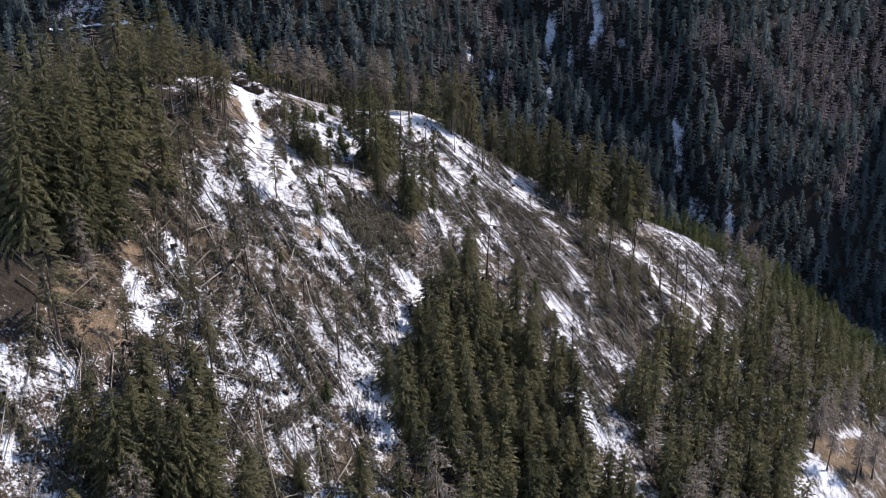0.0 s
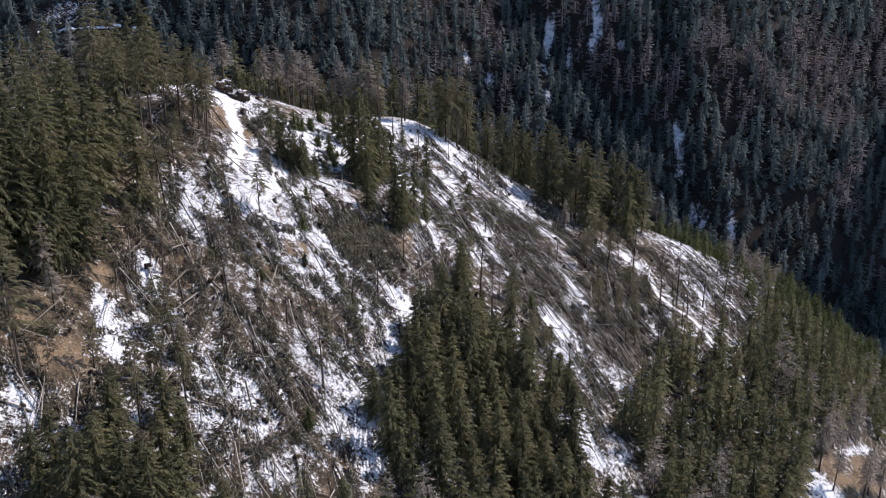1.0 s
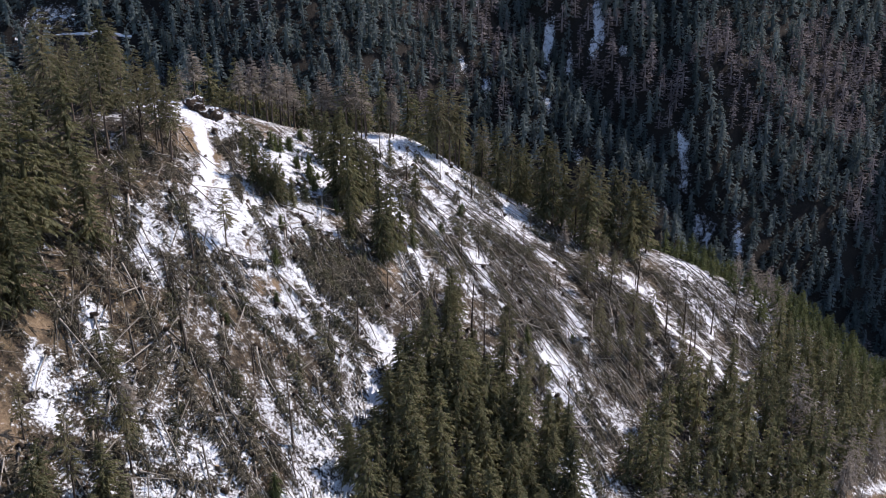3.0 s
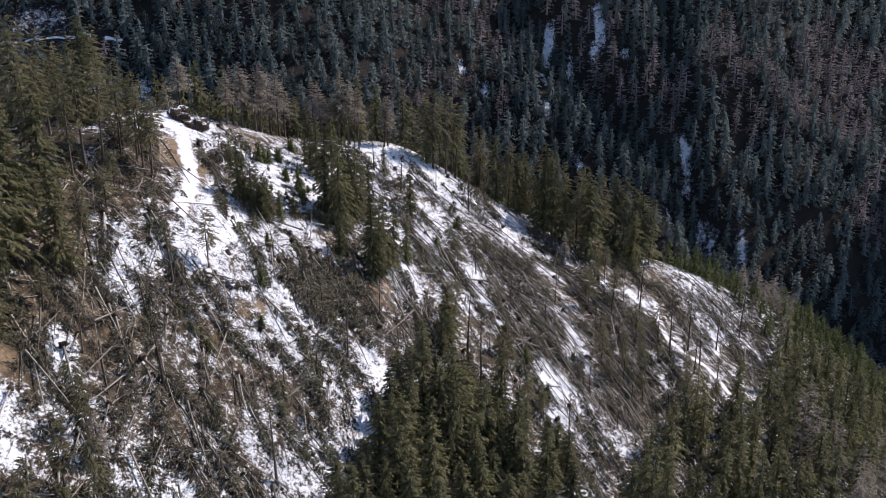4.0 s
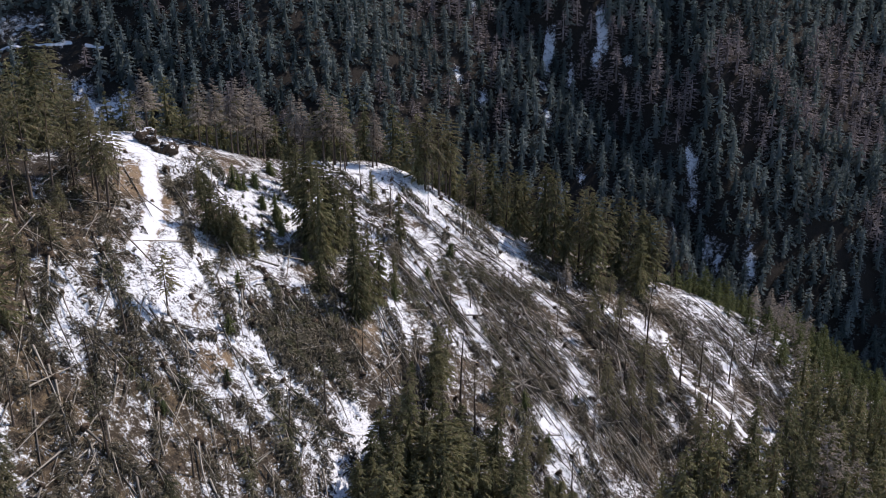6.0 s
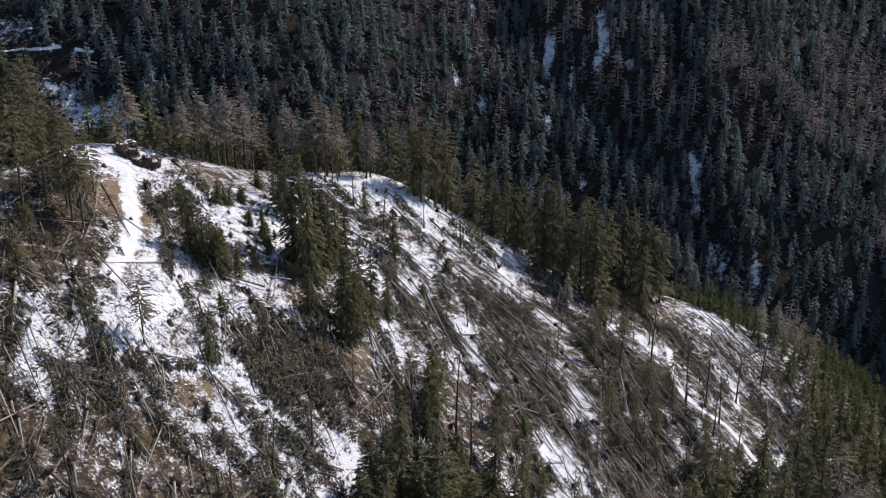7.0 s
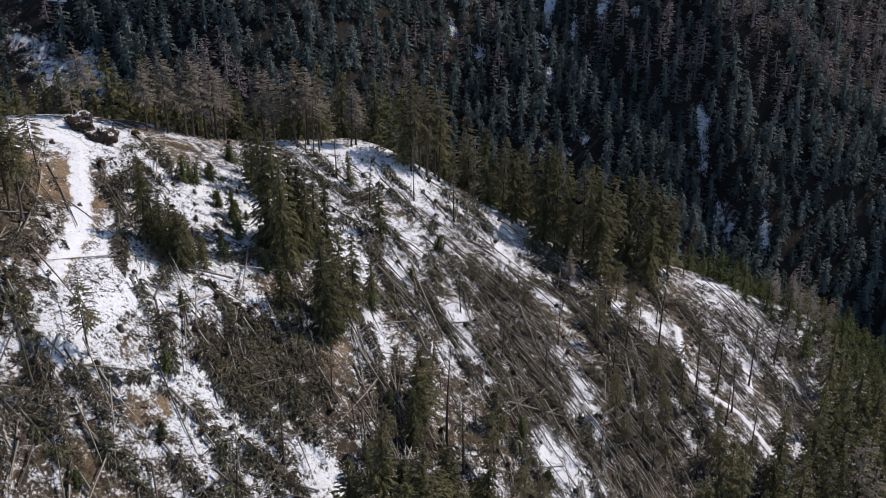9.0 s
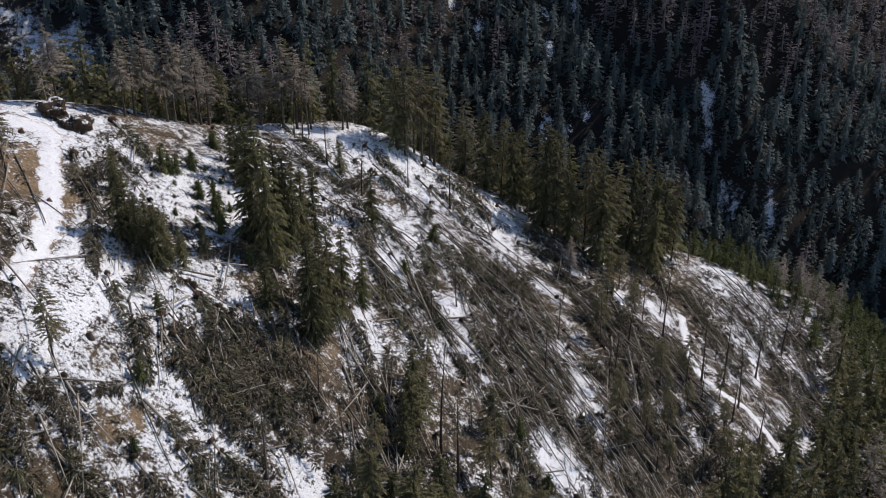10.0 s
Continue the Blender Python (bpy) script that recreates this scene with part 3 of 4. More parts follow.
def spruce(seed, fine=0.0):
    """fine: 1 for trees close to the camera's way, with twice as many and smaller sprays."""
    rng = np.random.default_rng(100 + seed)
    crown = conifer_crown(rng, 20, 3.7 + 0.8 * rng.random(), 0.03, 25 + int(5 * fine), 7 + int(fine), 23 + int(15 * fine), width=0.022 - 0.008 * fine, hang=0.8, power=0.68, core=0.16, tip=0.3, inner=0.1, size=(0.21 - 0.06 * fine, 0.06, 0.26 - 0.04 * fine), tumble=1.1, broad=0.1 - 0.035 * fine)
    return tree_thing("spruce", stem(rng, 20, 0.26), crown, GREEN, "tall dark green spruce with dense drooping boughs", "spruce tree", "spruces of the standing wood")


def thin_spruce(seed):
    rng = np.random.default_rng(200 + seed)
    return tree_thing("thinned_spruce", stem(rng, 20, 0.22, rng.uniform(-0.02, 0.06)), conifer_crown(rng, 20, 2.8, 0.34 + 0.15 * rng.random(), 20, 6, 20, gaps=0.15, width=0.02, hang=0.8, power=0.5, tip=0.3, inner=0.2, size=(0.2, 0.05, 0.24), tumble=1.1, broad=0.075), THIN,
                      "slender spruce with a bare lower trunk and sparse crown", "spruce tree", "spruces left along the clearing", twig_stubs(rng, 60, 2, 11, 1.2, 0.025))


def young_spruce(seed):
    rng = np.random.default_rng(300 + seed)
    return tree_thing("young_spruce", stem(rng, 5, 0.08), conifer_crown(rng, 5, 1.6, 0.02, 13, 7, 11, width=0.04, hang=0.6, core=0.5, inner=0.25, size=(0.24, 0.08, 0.12), tumble=0.9, broad=0.05), YOUNG, "small bushy young spruce in the snow", "spruce tree", "young spruces")


def larch(seed):
    rng = np.random.default_rng(400 + seed)
    return tree_thing("larch", stem(rng, 20, 0.25, rng.uniform(-0.02, 0.03)), conifer_crown(rng, 20, 2.9, 0.3 + 0.12 * rng.random(), 30, 5, 28, spread=1.0, width=0.016, droop=(0.0, 0.35), hang=0.7, power=0.8, gaps=0.12), LARCH,
                      "leafless larch with fine grey-brown twigs", "larch tree", "bare larches", twig_stubs(rng, 40, 2, 9, 1.5, 0.025))


def dead_pole(seed):
    rng = np.random.default_rng(500 + seed)
    return tree_thing("dead_tree", stem(rng, 18, 0.2, rng.uniform(0.0, 0.09)), conifer_crown(rng, 18, 1.3, 0.5, 10, 5, 8, gaps=0.3, width=0.09, hang=1.0), DEAD,
                      "thin dying spruce pole with few grey-brown boughs", "dead tree", "dead poles in the windthrow", twig_stubs(rng, 90, 2, 15, 1.1, 0.022))


DARK = [(-44, 262, 9), (-40, 250, 14), (-39, 251, 12), (-37, 249, 12), (-36, 251, 11), (-34.5, 249, 11), (-33.5, 251, 10), (-31, 252, 8), (-29, 258, 6)]
SMALL = [(-40, 276, 6), (-39, 277, 5), (-36, 282, 4), (-37, 285, 3), (-33, 274, 4), (-30, 272, 7), (-29, 270, 5), (-28, 267, 4), (-28, 275, 2), (-35, 297, 4), (-36, 298, 3), (-31, 224, 4), (-32, 239, 4), (-22, 261, 4), (-32, 254, 3), (-3, 268, 4), (-27, 278, 2), (-38, 278, 4), (-34, 276, 2)]
MID = [(-23, 269, 22), (-21, 268, 26), (-19, 265, 24), (-19, 273, 21), (-27, 286, 16), (-29, 289, 13), (-31, 293, 9), (-16, 274, 19), (-15, 278, 16), (-13, 282, 15), (-18, 276, 19), (-10, 251, 22), (-9, 254, 19), (-8, 260, 18), (-6, 262, 18), (-11, 257, 15), (-3, 271, 10), (-11, 312, 9), (-3, 297, 14), (-18, 253, 11)]
TALL = [(3, 332, 25), (7, 335, 25), (10, 338, 25), (5, 338, 23), (1, 333, 21), (9, 341, 21), (34, 355, 22), (38, 352, 23), (39, 342, 30), (42, 340, 30), (46, 341, 28), (50, 340, 29), (54, 337, 30), (58, 342, 30), (65, 355, 28), (69, 358, 29), (73, 359, 26), (79, 359, 25), (76, 360, 25), (53, 346, 29), (42, 349, 25), (18, 345, 23), (24, 348, 23), (28, 351, 23), (31, 348, 21)]
LARCHES = [(-66, 162, 12), (-63.5, 158, 9), (-45, 165, 9), (-51, 292, 15), (-50, 295, 16), (-48, 297, 18), (-45, 300, 18), (-44, 302, 20), (-42, 305, 18), (-40, 307, 19), (-39, 310, 17), (-32, 320, 19), (-25, 323, 22), (-22, 324, 20), (-12, 330, 16), (-11, 332, 16), (44, 322, 12), (-61, 285, 16), (-30, 322, 18), (-19, 326, 18), (118, 375, 14), (125, 377, 16), (120, 254, 21), (117, 259, 21), (131, 257, 19), (135, 262, 20), (141, 266, 18)]
POLES = [(-22, 181, 19), (-22, 319, 16), (-20, 318, 19), (-19, 322, 16), (-14, 313, 14), (-6, 308, 14), (12, 242, 24), (15, 238, 19), (10, 276, 12), (24, 276, 14), (38, 292, 14), (-8, 239, 10), (51, 290, 17), (67, 313, 24), (80, 302, 23), (74, 300, 19), (82, 295, 22), (93, 316, 19), (106, 334, 25), (86, 366, 10), (-19, 241, 11), (-30, 234, 10), (4, 320, 13), (14, 323, 15)]
LEFT = [(-73, 157, 26), (-72, 162, 28), (-70, 167, 30), (-69, 171, 30), (-68, 175, 30), (-67, 182, 29), (-63, 173, 21), (-68, 164, 21), (-65, 168, 24), (-66, 188, 24), (-67, 197, 23), (-59, 196, 20), (-70, 190, 26), (-67, 212, 23), (-66, 223, 22), (-64, 235, 22), (-62, 240, 18), (-60, 246, 18), (-66, 230, 23), (-71, 218, 22), (-56, 201, 16), (-56, 240, 14)]
LOW = [(-47, 157, 16), (-43, 158, 15), (-48, 148, 16), (-47, 168, 11), (-50, 127, 20), (-48, 129, 21), (-45, 130, 19), (-42, 133, 18), (-40, 135, 16), (-33, 140, 12), (-26, 148, 8), (-16, 154, 12), (-12, 183, 11), (-8, 192, 10), (-52, 125, 14)]

placed = []


def planter(make, variants, base, seed):
    """Returns a function that sets a tree of the kind at a place with a height."""
    rng = np.random.default_rng(seed)
    models, used = [make(i) for i in range(variants)], []

    def plant(x, y, h, girth=1.0):
        k = len(used) % variants
        used.append(1)
        s = h / base
        wide = girth * s ** 0.65 * rng.uniform(0.9, 1.3)
        m = Matrix.LocRotScale((x, y, float(land(x, y)) - 0.1), Euler((rng.normal(0, 0.02), rng.normal(0, 0.02), rng.uniform(0, 6.28))), (wide, wide, s))
        if len(used) <= variants:
            models[k].matrix_basis = m
        else:
            again(models[k], m)
        placed.append((x, y))

    return plant


plant_spruce = planter(spruce, 7, 20, 1)
plant_near = planter(lambda i: spruce(20 + i, 1.0), 3, 20, 6)
plant_thin = planter(thin_spruce, 5, 20, 2)
plant_young = planter(young_spruce, 3, 5, 3)
plant_larch = planter(larch, 4, 20, 4)
plant_pole = planter(dead_pole, 5, 18, 5)

for spot in DARK + MID:
    plant_spruce(*spot, 0.72)
for spot in LEFT[:9]:
    plant_near(*spot)
for spot in LEFT[9:14]:
    plant_spruce(*spot)
for spot in LEFT[14:] + [(-64, 143.5, 23)] + TALL[:3] + TALL[3::2] + LOW[:4]:
    plant_thin(*spot)
for spot in TALL[4::2]:
    plant_spruce(*spot)
for spot in LOW[4:]:
    plant_near(*spot)
for spot in ((-55.1, 237.6, 17), (-57.1, 238.4, 18), (-59.8, 243.5, 19), (-63.2, 245.3, 20), (-58.2, 253.5, 12)):
    plant_thin(*spot)
for spot in SMALL:
    plant_young(*spot)
for spot in LARCHES:
    plant_larch(*spot)
for spot in POLES:
    plant_pole(*spot)

pick = np.random.default_rng(11)
wood_spots = []
for x, y in scatter(pick, STAND_MIDDLE, 4.0, placed):
    if y < 172:
        wood_spots.append((x, y))
    else:
        plant_spruce(x, y, pick.uniform(11, 21))
for x, y in scatter(pick, [(-57, 126), (-53, 150), (-42, 152), (-36, 140), (-28, 130)], 4.0, placed):
    plant_spruce(x, y, pick.uniform(11, 17))
for x, y in scatter(pick, STAND_LOW, 4.6, placed):
    wood_spots.append((x, y))
for x, y in scatter(pick, [(-100, 162), (-73, 160), (-67, 180), (-67, 200), (-70, 260), (-80, 285), (-105, 285)], 5.4, placed):
    if x < -82:
        wood_spots.append((x, y))
    elif y < 195 or x < -75:
        (plant_spruce if pick.random() < (0.75 if y < 200 else 0.25) else plant_thin)(x, y, pick.uniform(17, 27))
for x, y in scatter(pick, [(-62, 140), (-60, 255), (-20, 262), (30, 335), (105, 330), (85, 285), (45, 240), (5, 225), (-15, 170), (-40, 135)], 9.5, placed):
    r = pick.random()
    if on_road(x, y, 4.5):
        continue
    if r < 0.5:
        plant_pole(x, y, pick.uniform(7, 17))
    elif r < 0.75:
        plant_thin(x, y, pick.uniform(9, 17))
    else:
        plant_young(x, y, pick.uniform(2, 6))
for x, y in scatter(pick, [(-66, 146), (-66, 200), (-62, 240), (-55, 235), (-54, 195), (-55, 150)], 6.5, placed):
    (plant_thin if pick.random() < 0.6 else plant_pole)(x, y, pick.uniform(7, 14))
for x, y in scatter(pick, [(-5, 218), (-3, 240), (12, 256), (32, 252), (41, 238), (33, 214)], 5.0, placed):
    (plant_thin, plant_spruce, plant_pole)[int(pick.integers(3))](x, y, pick.uniform(8, 15))
for x, y in scatter(pick, [(46, 262), (46, 300), (60, 335), (76, 335), (72, 300), (88, 284), (62, 262)], 5.2, placed):
    if not on_road(x, y, 4):
        (plant_thin if pick.random() < 0.7 else plant_pole)(x, y, pick.uniform(8, 14))
for x, y in scatter(pick, [(37, 340), (50, 333), (60, 338), (86, 358), (84, 368), (60, 362), (36, 356)], 7.0, placed):
    (plant_spruce if pick.random() < 0.25 else plant_thin)(x, y, pick.uniform(15, 25))
for x, y in scatter(pick, [(14, 344), (34, 350), (34, 358), (12, 350)], 5.2, placed):
    plant_spruce(x, y, pick.uniform(14, 22))
for x, y in scatter(pick, [(-43, 281), (-31, 287), (-24, 272), (-31, 262), (-40, 268)], 2.7, placed, 1.5):
    plant_young(x, y, pick.uniform(0.6, 1.7))


# ---- woods too dense to count ----
def wood(name, spots, heights, templates, base, mat, label, stems=None):
    """One mesh of many trees, each a turned and scaled template."""
    rng = np.random.default_rng(len(spots))
    vs, fs, tint, n = [], [], [], 0
    spots = np.array(spots)
    zs = land(spots[:, 0], spots[:, 1])
    for (x, y), z, h in zip(spots, zs, heights):
        v, f = templates[rng.integers(len(templates))]
        a, s = rng.uniform(0, 6.283), h / base
        w = s ** 0.6 * rng.uniform(0.8, 1.2)
        c, d = math.cos(a) * w, math.sin(a) * w
        lx, ly = rng.normal(0, 0.02, 2)
        out = np.empty((len(v), 3), np.float32)
        out[:, 0] = x + v[:, 0] * c - v[:, 1] * d + v[:, 2] * s * lx
        out[:, 1] = y + v[:, 0] * d + v[:, 1] * c + v[:, 2] * s * ly
        out[:, 2] = z - 0.3 + v[:, 2] * s
        vs.append(out), fs.append(f + n), tint.append(np.full(len(v), rng.random(), np.float32))
        n += len(v)
    me = make_mesh(name, np.concatenate(vs), np.concatenate(fs), mat, np.concatenate(tint))
    return tagged(new(name, me), label, "forest", kind="stuff")


def template(seed, whorls, per, twigs, radius, foot, trunk=False, **more):
    rng = np.random.default_rng(seed)
    c = conifer_crown(rng, 20, radius, foot, whorls, per, twigs, **more)
    if trunk:
        c = join([c, quad_to_tri(*stem(rng, 20, 0.22, 0, 4, 3))])
    return c


mid_trees = [template(700 + i, 15, 6, 8, 4.2, 0.03, width=0.04, hang=0.8, power=0.68, core=0.13, tip=0.3, inner=0.08, size=(0.24, 0.07, 0.4), tumble=1.1, broad=0.21) for i in range(6)]
mid_larches = [template(720 + i, 16, 6, 10, 3.6, 0.2, True, width=0.022, droop=(0, 0.25), power=0.6, spread=0.9, tip=0.4, inner=0.2, size=(0.3, 0.1, 0.25), tumble=0.8, broad=0.055) for i in range(4)]
far_trees = [template(740 + i, 13, 6, 4, 5.6, 0.02, width=0.05, hang=0.85, power=0.8, core=0.3, tip=0.35, inner=0.25, size=(0.2, 0.06, 0.62), tumble=1.1, broad=0.44) for i in range(6)]
far_larches = [template(760 + i, 11, 6, 5, 4.8, 0.08, width=0.04, hang=0.5, power=0.65, droop=(0, 0.25), core=0.15, tip=0.4, inner=0.25, size=(0.25, 0.08, 0.6), tumble=1.0, broad=0.26) for i in range(4)]
last_trees = [skirt(np.random.default_rng(780 + i), 20, 5.4, 0.03, 6, 6, 0.7, 0.5) for i in range(4)]

rng = np.random.default_rng(17)
spots = [p for p in scatter(rng, STAND_RIGHT, 4.4, placed, 3.2) if not inside(MEADOW, *p)]
beyond_band = [p for p in scatter(rng, [(-140, 268), (-90, 284), (-64, 291), (-46, 303), (-5, 343), (30, 358), (84, 374), (106, 370), (150, 388), (205, 402), (205, 425), (100, 408), (-20, 385), (-140, 335)], 4.3, placed, 3.4)]
both = spots + beyond_band + wood_spots
brown = np.array([fbm(np.array([p[0]]), np.array([p[1]]), 25.0, 41)[0] + rng.normal(0, 0.35) > 0.4 for p in both])
high = np.array([rng.uniform(9, 22) for p in both])
both = np.array(both)
young_edge = ((both[:, 0] > 105) & (both[:, 1] > 335)) | ((both[:, 0] > 72) & (both[:, 1] > 362))
high[young_edge] *= 0.6
wood("young_spruce_wood", both[~brown & young_edge], high[~brown & young_edge], mid_trees, 20, YOUNG, "young bright green spruce thicket along the ridge")
brown_or_young = brown | young_edge
wood("spruce_wood", both[~brown_or_young], high[~brown_or_young], mid_trees, 20, GREEN, "dense dark green spruce wood on the steep flank")
wood("larch_wood", both[brown], high[brown] * 1.05, mid_larches, 20, LARCH, "bare grey-brown larches among the spruces")

far_spots = scatter(rng, [(-245, 462), (-55, 462), (0, 490), (110, 480), (170, 463), (200, 425), (260, 425), (285, 500), (302, 600), (340, 700), (240, 695), (190, 645), (110, 640), (40, 650), (0, 608), (-60, 560), (-145, 540), (-245, 540)], 5.0)
far_spots = [p for p in far_spots if not any(abs(p[0] - a) < 2.4 and -11 < p[1] - b < 2.5 for a, b in FAR_SNOW) and all((p[0] - a) ** 2 / u ** 2 + (p[1] + 5 - b) ** 2 / (v + 5) ** 2 > 1 for a, b, u, v in FAR_CLEAR) and not (-205 < p[0] < -150 and 506 < p[1] - 0.17 * (p[0] + 178) < 512.5)]
far_spots = np.array(far_spots)
brown = 1.2 * fbm(far_spots[:, 0], far_spots[:, 1], 30.0, 51) + rng.normal(0, 0.2, len(far_spots)) > 0.52 - 0.4 * np.clip((far_spots[:, 1] - 550) / 80, 0, 1) - 0.2 * np.clip((far_spots[:, 0] - 120) / 80, 0, 1)
on_rim = np.min([off_streak(far_spots[:, 0], far_spots[:, 1], *a, *b) for a, b in zip(RIM, RIM[1:])], 0) < 7
brown |= on_rim & (rng.random(len(far_spots)) < 0.7)
high = rng.uniform(9, 19, len(far_spots)) * np.where(on_rim, 1.1, 1.0) * (1 + 0.15 * fbm(far_spots[:, 0], far_spots[:, 1], 40.0, 61))
wood("far_spruce_forest", far_spots[~brown], high[~brown], far_trees, 20, HAZEGREEN, "dark spruce forest covering the far mountainside")
wood("far_larch_forest", far_spots[brown], high[brown] * 1.05, far_larches, 20, HAZELARCH, "bare brownish larches scattered in the far forest")
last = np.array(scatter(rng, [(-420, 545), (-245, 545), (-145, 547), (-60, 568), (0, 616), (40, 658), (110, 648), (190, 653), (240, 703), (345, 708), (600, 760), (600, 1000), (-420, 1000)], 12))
wood("upper_forest", last, rng.uniform(12, 20, len(last)), last_trees, 20, HAZEGREEN, "dark spruce forest on the upper mountainside")


# ---- the windthrow ----
def lying_trunk(rng, length, r, sides=7):
    t = np.linspace(0, 1, 8)
    pts = np.stack([length * t, 0.25 * np.sin(t * 3 + rng.random()) * rng.normal(0, 1), 0.15 * np.sin(t * 2.6)], -1)
    return tube(pts, r * (1.0 - 0.82 * t) * np.where(t > 0.99, 0.4, 1) * (1 + 0.35 * np.exp(-t * 16)), sides)


def lying_stubs(rng, n, length, reach, r):
    """Broken dry branches standing off a lying trunk."""
    x, az = rng.uniform(0.12, 0.98, n) * length, rng.uniform(-0.4, 3.54, n)
    ln = reach * rng.uniform(0.25, 1.0, n) * (1 - 0.5 * x / length)
    root = np.stack([x, 0 * x, 0 * x], -1)
    out = np.stack([rng.uniform(0.0, 0.7, n), np.cos(az), np.sin(az)], -1) * ln[:, None]
    a = np.array([r, 0, 0])
    b = np.stack([0 * x, -np.sin(az) * r, np.cos(az) * r], -1)
    v = np.stack([root - a, root + a, root + out, root - b, root + b, root + out], 1).reshape(-1, 3)
    return v, np.arange(len(v)).reshape(-1, 3)


def lying_crown(rng, length, radius, foot, n, twigs):
    u = rng.random(n) ** 0.85
    az = rng.uniform(-0.5, 3.64, n)
    root = np.stack([length * (foot + (1 - foot) * u), 0 * u, 0.1 + 0 * u], -1)
    out = np.stack([rng.uniform(0.15, 0.8, n), np.cos(az), 0.75 * np.sin(az)], -1)
    out /= np.linalg.norm(out, axis=1)[:, None]
    ln = radius * (1 - u) ** 0.6 * rng.uniform(0.5, 1.2, n) + 0.3
    return sprays(rng, root, out, ln, rng.uniform(0.2, 0.6, n), twigs, 0.55, 0.02, 0.1, 1.1, 0.1, (0.42, 0.16, 0.24), 0.6, 0.042)


def root_plate(rng, r):
    """The torn-out disc of earth and roots at a trunk's foot."""
    th = np.linspace(0, 2 * np.pi, 13)[:-1]
    rings = []
    for k, (x, s) in enumerate(((-0.45, 0.15), (-0.55, 0.8), (-0.2, 1.0), (0.15, 0.75), (0.35, 0.2))):
        w = r * s * rng.uniform(0.6, 1.45, 12)
        rings.append(np.stack([x + rng.normal(0, 0.08, 12), np.cos(th) * w, np.sin(th) * w * 0.85], -1))
    v = np.concatenate(rings)
    i, j = np.meshgrid(np.arange(4), np.arange(12), indexing="ij")
    q = np.stack([i * 12 + j, i * 12 + (j + 1) % 12, (i + 1) * 12 + (j + 1) % 12, (i + 1) * 12 + j], -1).reshape(-1, 4)
    n = 26
    az, up = rng.uniform(0, 6.283, n), rng.uniform(-0.5, 0.5, n)
    out = np.stack([up, np.cos(az), np.sin(az)], -1) * (r * rng.uniform(1.0, 1.9, n))[:, None]
    root = out * 0.4
    side = np.stack([0 * az + 0.05, -np.sin(az) * 0.05, np.cos(az) * 0.05], -1)
    roots = np.stack([root - side, root + side, out], 1).reshape(-1, 3)
    return join([quad_to_tri(v, q), (roots, np.arange(3 * n).reshape(-1, 3))])


def fallen_spruce(seed):
    rng = np.random.default_rng(800 + seed)
    ob = new("fallen_spruce")
    part("trunk", make_mesh("trunk", *lying_trunk(rng, 18, 0.2), LOGBARK, smooth=True), ob)
    part("crown", make_mesh("crown", *lying_crown(rng, 18, 2.7, 0.15, 120, 16), DEAD if seed % 3 else WILT), ob, "flattened brown-green boughs")
    if seed % 2 == 0:
        part("root_plate", make_mesh("root_plate", *root_plate(rng, 0.8), EARTH), ob, "torn-up root plate with brown earth")
    return tagged(ob, "uprooted spruce lying downhill with withered brown-green boughs" if seed % 2 == 0 else "snapped spruce lying downhill with withered brown-green boughs", "fallen tree", "windthrown spruces")


def fallen_log(seed):
    rng = np.random.default_rng(850 + seed)
    ob = new("fallen_log")
    length = (13, 17, 20, 15, 10, 18)[seed % 6]
    part("trunk", make_mesh("trunk", *lying_trunk(rng, length, 0.19), LOGBARK, smooth=True), ob)
    v, f = lying_stubs(rng, 70, length, 1.3, 0.025)
    tagged(part("stub_wood", make_mesh("stub_wood", v, f, TWIGS), ob, "broken dry branch stubs"), kind="stuff")
    if seed % 3 == 0:
        part("root_plate", make_mesh("root_plate", *root_plate(rng, 0.6), EARTH), ob, "torn-up root plate with brown earth")
    return tagged(ob, "bare grey-brown trunk felled by wind on the slope", "fallen log", "windthrown trunks")


def lie(x, y, heading, lift, pitch=0.0, length=16.0):
    """Pose of a thing that lies on the slope along a heading."""
    c, s = math.cos(heading), math.sin(heading)
    z0, z1 = float(land(x, y)), float(land(x + c * length * 0.8, y + s * length * 0.8))
    ax = Vector((c * length * 0.8, s * length * 0.8, z1 - z0)).normalized()
    gx, gy = slope(x, y)
    up = Vector((-gx, -gy, 1)).normalized()
    side = up.cross(ax).normalized()
    up = ax.cross(side)
    m = Matrix((ax, side, up)).transposed().to_4x4()
    m.translation = Vector((x, y, z0 + lift))
    return m @ pose(0, 0, 0, 0, -pitch, 0)


def heading_at(rng, x, y):
    """The wind laid most stems one way, less so on the upper slope and the western side."""
    turn = 0.8 / (1 + math.exp(-(y - 303) / 5)) / (1 + math.exp((x - 48) / 6))
    h = -1.1 + turn + 0.3 * float(fbm(np.array([x]), np.array([y]), 28.0, 71)[0]) + rng.normal(0, 0.4 if x < -10 else 0.3)
    return h + (rng.choice([1.7, -1.2, 3.0]) if rng.random() < (0.18 if x < -10 else 0.13) else 0.0)


OPEN = [(-35, 273, 11), (-56, 272, 9), (-50, 250, 7), (-43, 236, 7), (-40, 224, 6), (0, 330, 6), (9, 325, 3), (-27, 222, 6), (28, 341, 3), (-14, 322, 4), (18, 333, 3), (34, 344, 3), (-40, 268, 6), (-29, 256, 4), (-25, 248, 3), (-7, 317, 5)]


